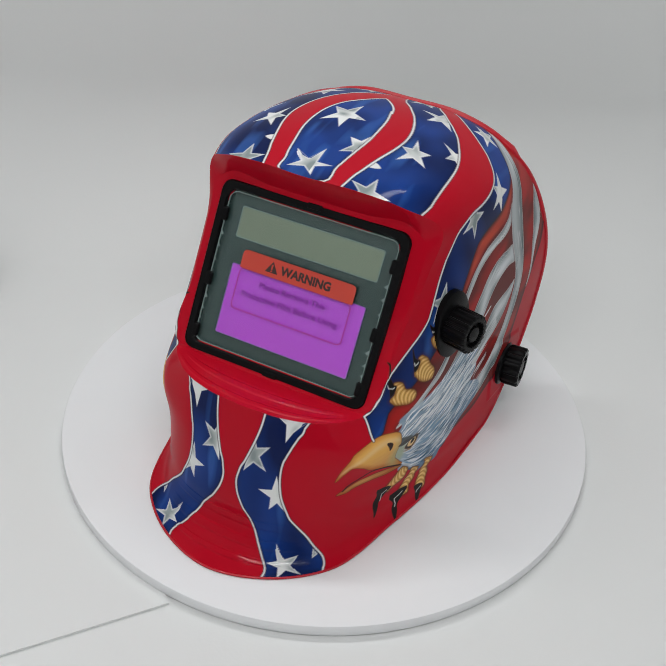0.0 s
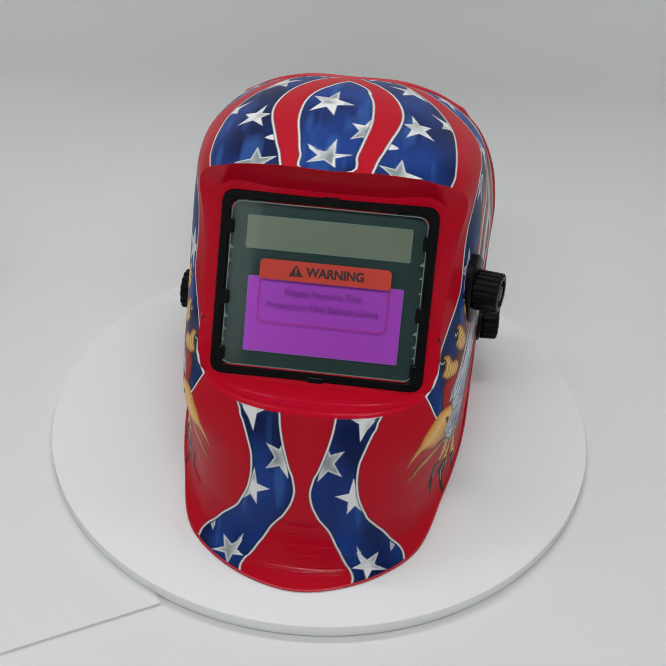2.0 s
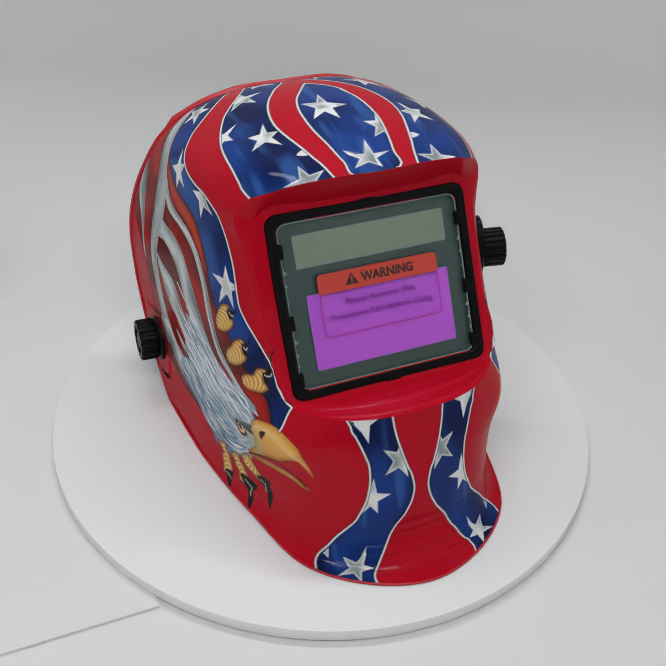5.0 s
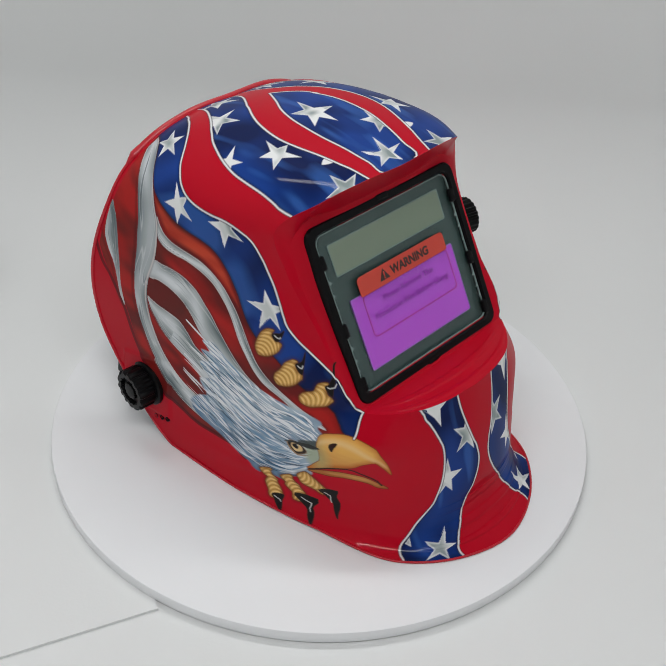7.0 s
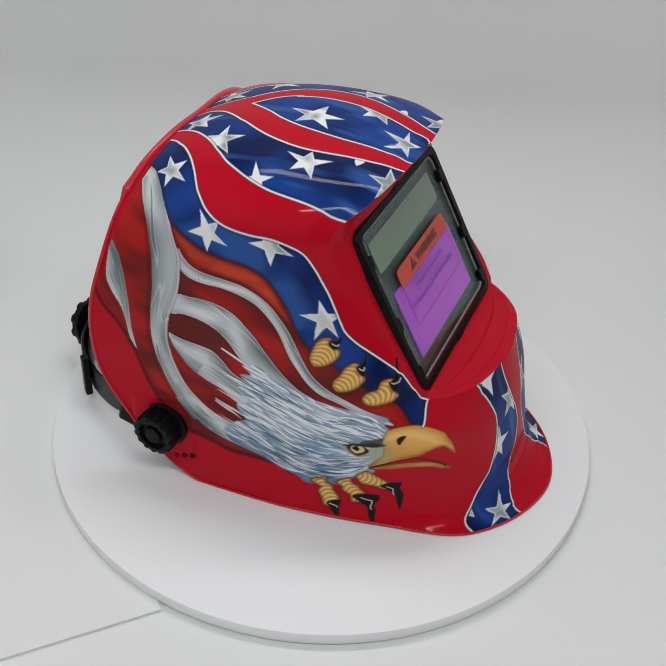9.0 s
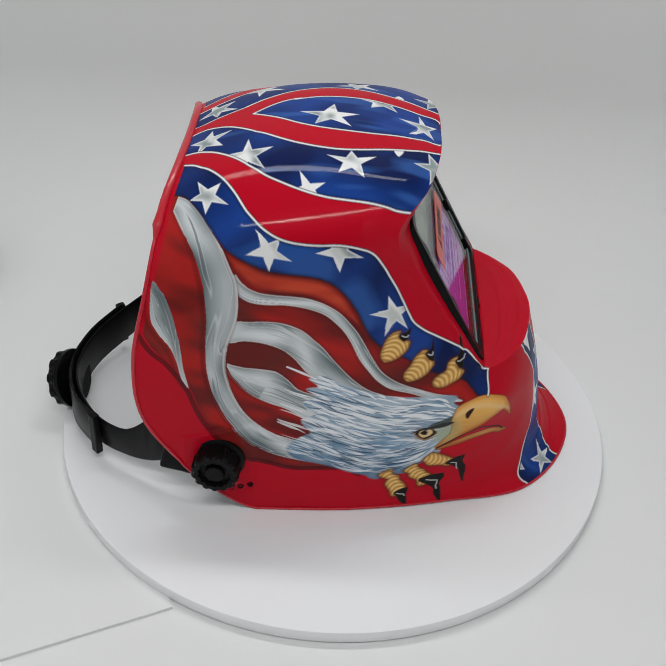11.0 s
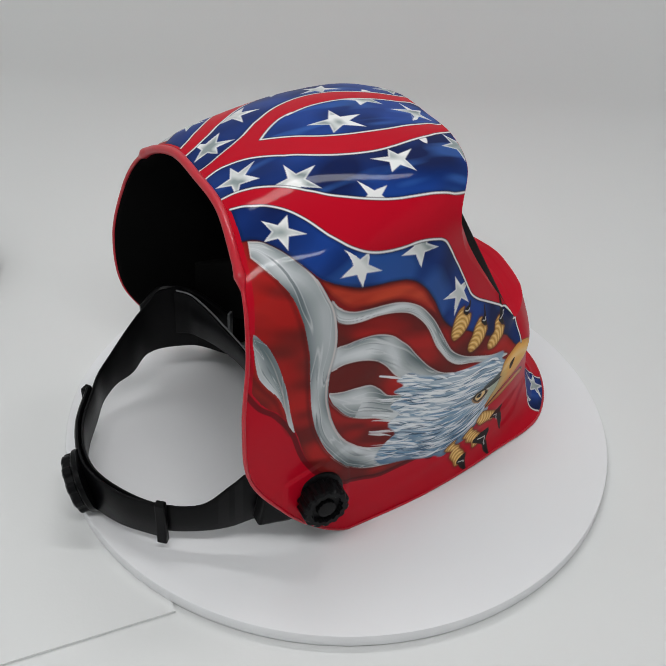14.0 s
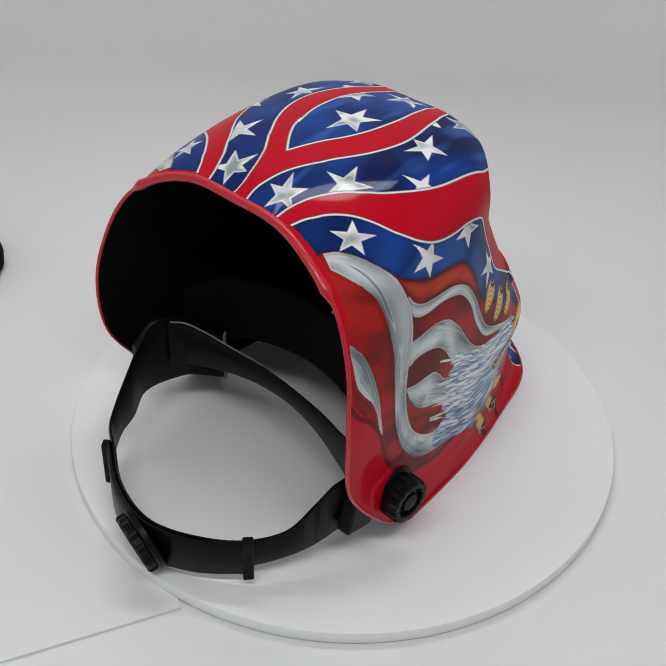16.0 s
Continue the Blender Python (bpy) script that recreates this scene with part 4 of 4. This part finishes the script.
def window():
    bm = bmesh.new()
    ring_plate(bm, rounded(0.1280, 0.1100, 0.007), rounded(0.1172, 0.0992, 0.006), -0.007, 0.0026, ease=0.0010)
    frame_ob = helmet_part("window_frame", bm, BLACK, None, "black plastic frame round the filter", True)
    bm = bmesh.new()
    plate(bm, rounded(0.1185, 0.1005, 0.005), -0.007, -0.0022)
    glass = helmet_part("filter_cartridge", bm, TEAL, None, "dark green auto-darkening filter cartridge")
    sol = lambda w, h, r: shifted(rounded(0.0975 + w, 0.0193 + h, r, 2), 0.0005, 0.0312)
    bm = bmesh.new()
    plate(bm, sol(0, 0, 0.0008), -0.0022, -0.0018)
    helmet_part("solar_cell", bm, SOLAR, glass, "grey-green solar cell strip")
    bm = bmesh.new()
    ring_plate(bm, sol(0.0005, 0.0005, 0.0009), sol(-0.0007, -0.0007, 0.0007), -0.0019, -0.0016, ease=0.0001)
    helmet_part("solar_cell_edge", bm, EDGE, glass)
    eye = lambda w, r: shifted(rounded(0.0925 + w, 0.0450 + w, r, 3), 0.0010, -0.0173)
    bm = bmesh.new()
    plate(bm, eye(0, 0.0012), -0.0022, -0.0012)
    helmet_part("view_filter", bm, PURPLE, glass, "mirror-like violet viewing filter")
    bm = bmesh.new()
    ring_plate(bm, eye(0.0006, 0.0013), eye(-0.0006, 0.0011), -0.0013, -0.0010, ease=0.0001)
    helmet_part("view_filter_edge", bm, LILAC, glass)
    # the clear cover before the filter, its pale cut edge, and the warning film on it
    bm = bmesh.new()
    plate(bm, rounded(0.1162, 0.0982, 0.0055), -0.0001, 0.0007, bevel=0.0001)
    cover = helmet_part("clear_cover", bm, CLEAR, None, "clear plastic cover plate")
    cover.visible_shadow = False
    bm = bmesh.new()
    ring_plate(bm, rounded(0.1160, 0.0978, 0.006), rounded(0.1148, 0.0966, 0.0055), -0.0001, 0.0010, ease=0.0002)
    helmet_part("cover_edge", bm, EDGE, cover, "pale cut edge of the clear cover")
    for sx in (-1, 1):
        for i, bb in enumerate((0.0215, 0.0135, 0.0045, -0.0195, -0.0275, -0.0340)):
            bm = bmesh.new()
            s = 0.0034 - 0.0006 * (i % 3)
            plate(bm, [(sx * 0.0578, bb - s / 2), (sx * (0.0572 - s * 0.7), bb - s * 0.3), (sx * 0.0578, bb + s / 2)][::sx], 0.0007, 0.0011, bevel=0.0001)
            helmet_part("cover_burr", bm, EDGE, cover)
    bm = bmesh.new()
    head = [(0.039, 0.0045), (0.039, 0.0132), (0.0387, 0.0147), (0.0376, 0.0158), (0.0360, 0.0162), (-0.0360, 0.0162), (-0.0376, 0.0158), (-0.0387, 0.0147), (-0.039, 0.0132), (-0.039, 0.0045)]
    plate(bm, shifted(head, 0.0005, 0), 0.0015, 0.0019, bevel=0.0001)
    label = helmet_part("warning_label", bm, ORANGE, cover, "orange-red warning film label")
    bm = bmesh.new()
    ring_plate(bm, shifted(rounded(0.0775, 0.0262, 0.003, 4), 0.0005, -0.0085), shifted(rounded(0.0765, 0.0252, 0.0028, 4), 0.0005, -0.0085), 0.0015, 0.0017, ease=0.00005)
    helmet_part("label_outline", bm, PINK, cover)
    bm = bmesh.new()
    plate(bm, [(-0.0213, 0.0071), (-0.0125, 0.0071), (-0.0169, 0.0143)], 0.0019, 0.0021, bevel=0.0001)
    helmet_part("warning_triangle", bm, INK, label)
    bm = bmesh.new()
    plate(bm, [(-0.0173, 0.0090), (-0.0165, 0.0090), (-0.0163, 0.0122), (-0.0175, 0.0122)], 0.0021, 0.0023, bevel=0.00005)
    plate(bm, [(-0.0174, 0.0077), (-0.0164, 0.0077), (-0.0164, 0.0084), (-0.0174, 0.0084)], 0.0021, 0.0023, bevel=0.00005)
    helmet_part("exclamation_mark", bm, ORANGE, label)
    writing("warning_word", "WARNING", 0.0074, (0.0065, 0.0079), INK, label, 0.0345, 0.0020)
    writing("notice_line", "Please Remove This", 0.0050, (0.0003, -0.0040), VIOLET, label, 0.0455, 0.0016)
    writing("notice_line", "Protective Film Before Using", 0.0050, (0.0003, -0.0122), VIOLET, label, 0.0665, 0.0016)
    # clips of the frame that hold the cover
    for sx in (-1, 1):
        for bb, hh in ((0.0335, 0.011), (-0.0085, 0.011), (-0.0425, 0.011)):
            bm = bmesh.new()
            box(bm, (0.0046, hh * 0.8, 0.0034), WIN @ Matrix.Translation((sx * 0.0580, bb, 0.0010)), 0.0012)
            helmet_part("clip", bm, BLACK, frame_ob)
    for bb in (-0.0535, 0.0535):
        bm = bmesh.new()
        box(bm, (0.010, 0.0036, 0.0036), WIN @ Matrix.Translation((0.0, bb, 0.0013)), 0.0008)
        helmet_part("latch", bm, BLACK, frame_ob)


def writing(name, words, size, at, mat, parent, width, z):
    cu = bpy.data.curves.new(name, "FONT")
    cu.body, cu.size, cu.align_x = words, size, "CENTER"
    cu.extrude = 0.00005
    cu.offset = size * (0.040 if words.isupper() else 0.012)
    ob = bpy.data.objects.new(name, cu)
    scene.collection.objects.link(ob)
    bpy.context.view_layer.update()
    me = bpy.data.meshes.new_from_object(ob.evaluated_get(bpy.context.evaluated_depsgraph_get()))
    bpy.data.objects.remove(ob)
    xs = [v.co.x for v in me.vertices]
    k = width / (max(xs) - min(xs))
    me.transform(WIN @ Matrix.Translation((at[0], at[1], z)) @ Matrix.Diagonal((k, 1, 1, 1)))
    me.materials.clear()
    me.materials.append(mat)
    new_ob = new(name, me)
    new_ob.parent = parent
    return tagged(new_ob, "printed words: " + words)


window()


# ---- knobs ----
def gear(bm, r, depth, teeth, n, z0, m, ease=0.0012):
    """A knob's drum with a scalloped rim, standing from z0."""
    def ring(k, z):
        return [bm.verts.new(m @ Vector((k * s * math.cos(w), k * s * math.sin(w), z))) for s, w in
                [(r * (1 + 0.045 * math.tanh(3 * math.cos(teeth * 2 * math.pi * i / n))), 2 * math.pi * i / n) for i in range(n)]]
    rings = [ring(0.9, z0), ring(1, z0 + ease), ring(1, z0 + depth - ease), ring(0.92, z0 + depth), ring(0.70, z0 + depth), ring(0.66, z0 + depth - 0.003), ring(0.42, z0 + depth - 0.003), ring(0.40, z0 + depth - 0.0005), ring(0.30, z0 + depth - 0.0003)]
    for a, b in zip(rings, rings[1:]):
        for i in range(n):
            bm.faces.new((a[i], a[(i + 1) % n], b[(i + 1) % n], b[i]))
    bm.faces.new(rings[0][::-1]), bm.faces.new(rings[-1])
    return bm


def pivot_knob(sx):
    m = Matrix.Translation((sx * 0.1035, 0.069, 0.0435)) @ Matrix.Rotation(radians(90 * sx), 4, "Y") @ Matrix.Rotation(radians(-3), 4, "X")
    bm = bmesh.new()
    gear(bm, 0.0142, 0.0125, 14, 168, 0.0025, m)
    knob = helmet_part("pivot_knob", bm, BLACK, None, "ribbed black tightening knob", True)
    bm = bmesh.new()
    lathe(bm, [(0.0165, -0.003), (0.0165, 0.0012), (0.0158, 0.002), (0.0130, 0.0025), (0.0130, 0.003)], 48, m)
    helmet_part("washer", bm, BLACK, knob, "", True)


pivot_knob(-1)
pivot_knob(1)


def shade_knob():
    m = Matrix.Translation((0.0905, -0.0235, 0.1335)) @ Matrix.Rotation(radians(90), 4, "Y") @ Matrix.Rotation(radians(16), 4, "X") @ Matrix.Rotation(radians(-4), 4, "Y")
    bm = bmesh.new()
    lathe(bm, [(1.0, -0.004), (1.0, 0.0010), (0.95, 0.0018), (0.6, 0.0022), (0.6, 0.0026)], 48)
    bmesh.ops.transform(bm, matrix=m @ Matrix.Diagonal((0.0235, 0.0155, 1, 1)), verts=bm.verts)
    base = helmet_part("shade_dial_base", bm, BLACK, None, "black oval base of the shade dial", True)
    bm = bmesh.new()
    gear(bm, 0.0122, 0.0160, 20, 200, 0.0015, m, 0.0008)
    helmet_part("shade_dial", bm, BLACK, base, "ribbed black dial", True)


shade_knob()

# no openings are cut: black dented plugs give the dark of three vent holes
for y, z in ((0.0616, 0.0182), (0.0556, 0.0203), (0.0496, 0.0224)):
    bm = bmesh.new()
    lathe(bm, [(0.0019, -0.004), (0.0019, 0.0002), (0.0016, 0.0005), (0.0013, 0.0002), (0.0010, -0.0006), (0.0004, -0.0006)], 20, Matrix.Translation((-0.1037, y, z)) @ Matrix.Rotation(radians(-90), 4, "Y"))
    helmet_part("vent_hole_plug", bm, BLACK, None, "", True)


# ---- headgear: straps inside and behind the shell ----
def strap(bm, stations, thick, n=14):
    """A flat strap through stations (x, y, low, high) in millimetres, rounded at its edges."""
    p = spline(np.array(stations, float), np.linspace(0, len(stations) - 1, (len(stations) - 1) * n + 1)) / 1000
    t = np.gradient(p[:, :2], axis=0)
    t /= np.linalg.norm(t, axis=1, keepdims=True)
    nrm = np.stack([t[:, 1], -t[:, 0]], 1) * thick / 2
    rings = []
    for (x, y, lo, hi), (nx, ny) in zip(p, nrm):
        e = min(0.0012, (hi - lo) * 0.2)
        prof = [(0.4, lo), (1, lo + e), (1, hi - e), (0.4, hi), (-0.4, hi), (-1, hi - e), (-1, lo + e), (-0.4, lo)]
        rings.append([bm.verts.new((x + s * nx, y + s * ny, z)) for s, z in prof])
    for a, b in zip(rings, rings[1:]):
        for i in range(8):
            bm.faces.new((a[i], a[(i + 1) % 8], b[(i + 1) % 8], b[i]))
    bm.faces.new(rings[0][::-1]), bm.faces.new(rings[-1])
    return bm


def headgear():
    bm = bmesh.new()
    strap(bm, [(-93, 70, 28, 58), (-93, 92, 28, 66), (-90, 106, 25, 65), (-86, 116, 20, 55), (-78, 134, 16, 38), (-66, 152, 13, 35), (-41, 171, 10, 34), (-10, 181, 6, 33), (21, 176, 8, 36), (47, 161, 12, 40), (63, 151, 14, 41), (70, 140, 19, 48), (76, 124, 22, 62), (81, 112, 30, 70), (82, 99, 31, 80), (79, 86, 31, 82), (72, 70, 30, 66), (60, 57, 28, 54)], 0.0024)
    band = helmet_part("headband", bm, BLACK, None, "black plastic headband hanging out behind the shell", True)
    bm = bmesh.new()
    strap(bm, [(-69, 155, 11, 38), (-43, 175, 8, 36), (-10, 185, 4, 35), (22, 179, 6, 38), (50, 163, 10, 42)], 0.0030)
    helmet_part("rear_sleeve", bm, BLACK, band, "", True)
    bm = bmesh.new()
    box(bm, (0.0018, 0.0050, 0.0380), Matrix.Translation((0.0590, 0.0560, 0.0455)) @ Matrix.Rotation(radians(40), 4, "Z"), 0.0004)
    helmet_part("hinge_edge", bm, GREY, band, "pale grey edge of the temple plate")
    # added grey strip: the highlight on the cross strap's upper edge, made as a part
    bm = bmesh.new()
    strap(bm, [(76, 88.5, 80.5, 82.6), (70, 80.5, 78.6, 80.7), (60, 75.5, 75.6, 77.7), (39, 69.5, 70.6, 72.6), (10, 65.5, 68.7, 70.5)], 0.0012)
    helmet_part("strap_edge_glint", bm, GREY, band, "thin grey strip standing in for the highlight on the strap's edge", True)
    for x, y, a in ((-69, 155.5, -40), (51, 163.8, 38)):
        bm = bmesh.new()
        box(bm, (0.005, 0.0065, 0.033), Matrix.Translation((x / 1000, y / 1000, 0.0245)) @ Matrix.Rotation(radians(a), 4, "Z"), 0.001)
        helmet_part("sleeve_end", bm, BLACK, band)
    m = Matrix.Translation((-0.0120, 0.1858, 0.0210)) @ Matrix.Rotation(radians(-13), 4, "Z") @ Matrix.Rotation(radians(-106), 4, "X")
    bm = bmesh.new()
    gear(bm, 0.0185, 0.0070, 10, 160, 0.0015, m, 0.0012)
    knob = helmet_part("rear_adjuster", bm, BLACK, band, "scalloped black ratchet knob", True)
    bm = bmesh.new()
    lathe(bm, [(0.0205, -0.002), (0.0205, 0.001), (0.0195, 0.002), (0.012, 0.0022)], 40, m)
    helmet_part("adjuster_base", bm, BLACK, knob, "", True)
    bm = bmesh.new()
    strap(bm, [(76, 90, 46, 82), (70, 82, 47, 80), (60, 77, 48, 77), (39, 71, 51, 72), (10, 67, 54, 70), (-20, 67, 53, 68), (-60, 74, 44, 68), (-84, 84, 38, 70), (-90, 92, 34, 66)], 0.0022)
    helmet_part("cross_strap", bm, BLACK, band, "black strap across the inside", True)
    bm = bmesh.new()
    strap(bm, [(80, 72, 52, 98), (66, 52, 56, 104), (36, 38, 60, 108), (0, 33, 62, 110), (-36, 38, 60, 108), (-68, 52, 56, 104), (-86, 74, 48, 96)], 0.0050)
    helmet_part("brow_pad", bm, INNER, band, "dark padded forehead band", True)
    bm = bmesh.new()
    strap(bm, [(85, 112, 27, 70), (85, 97, 30, 82), (78, 78, 30, 79), (60, 57, 27, 64)], 0.0044)
    helmet_part("temple_plate", bm, BLACK, band, "", True)
    bm = bmesh.new()
    strap(bm, [(-95, 100, 24, 54), (-97, 84, 22, 58), (-97, 66, 28, 58)], 0.0042)
    helmet_part("temple_plate", bm, BLACK, band, "", True)
    bm = bmesh.new()
    box(bm, (0.010, 0.022, 0.024), Matrix.Translation((-0.0975, 0.094, 0.040)) @ Matrix.Rotation(radians(12), 4, "X"), 0.002)
    helmet_part("bracket", bm, BLACK, band)


headgear()


# a dark thing at the edge of the sweep
def black_pot():
    thing = new("black_pot")
    thing.location = (-0.334, 0.160, -0.0085)
    tagged(thing, "small black round pot with a grey speckled lid", "pot")
    bm = bmesh.new()
    lathe(bm, [(0.036, 0.0), (0.040, 0.003), (0.041, 0.012), (0.039, 0.022), (0.036, 0.026)], 48)
    part("body", bm, INNER, thing, smooth=True)
    bm = bmesh.new()
    lathe(bm, [(0.036, 0.026), (0.035, 0.030), (0.029, 0.033), (0.012, 0.034)], 48)
    part("lid", bm, LID, thing, "grey speckled lid", smooth=True)


black_pot()


def motions():
    for thing in (TABLE, HELMET):
        walk(thing, [(t, pose(0, 0, 0, 0, 0, a)) for t, a in SPIN])


motions()
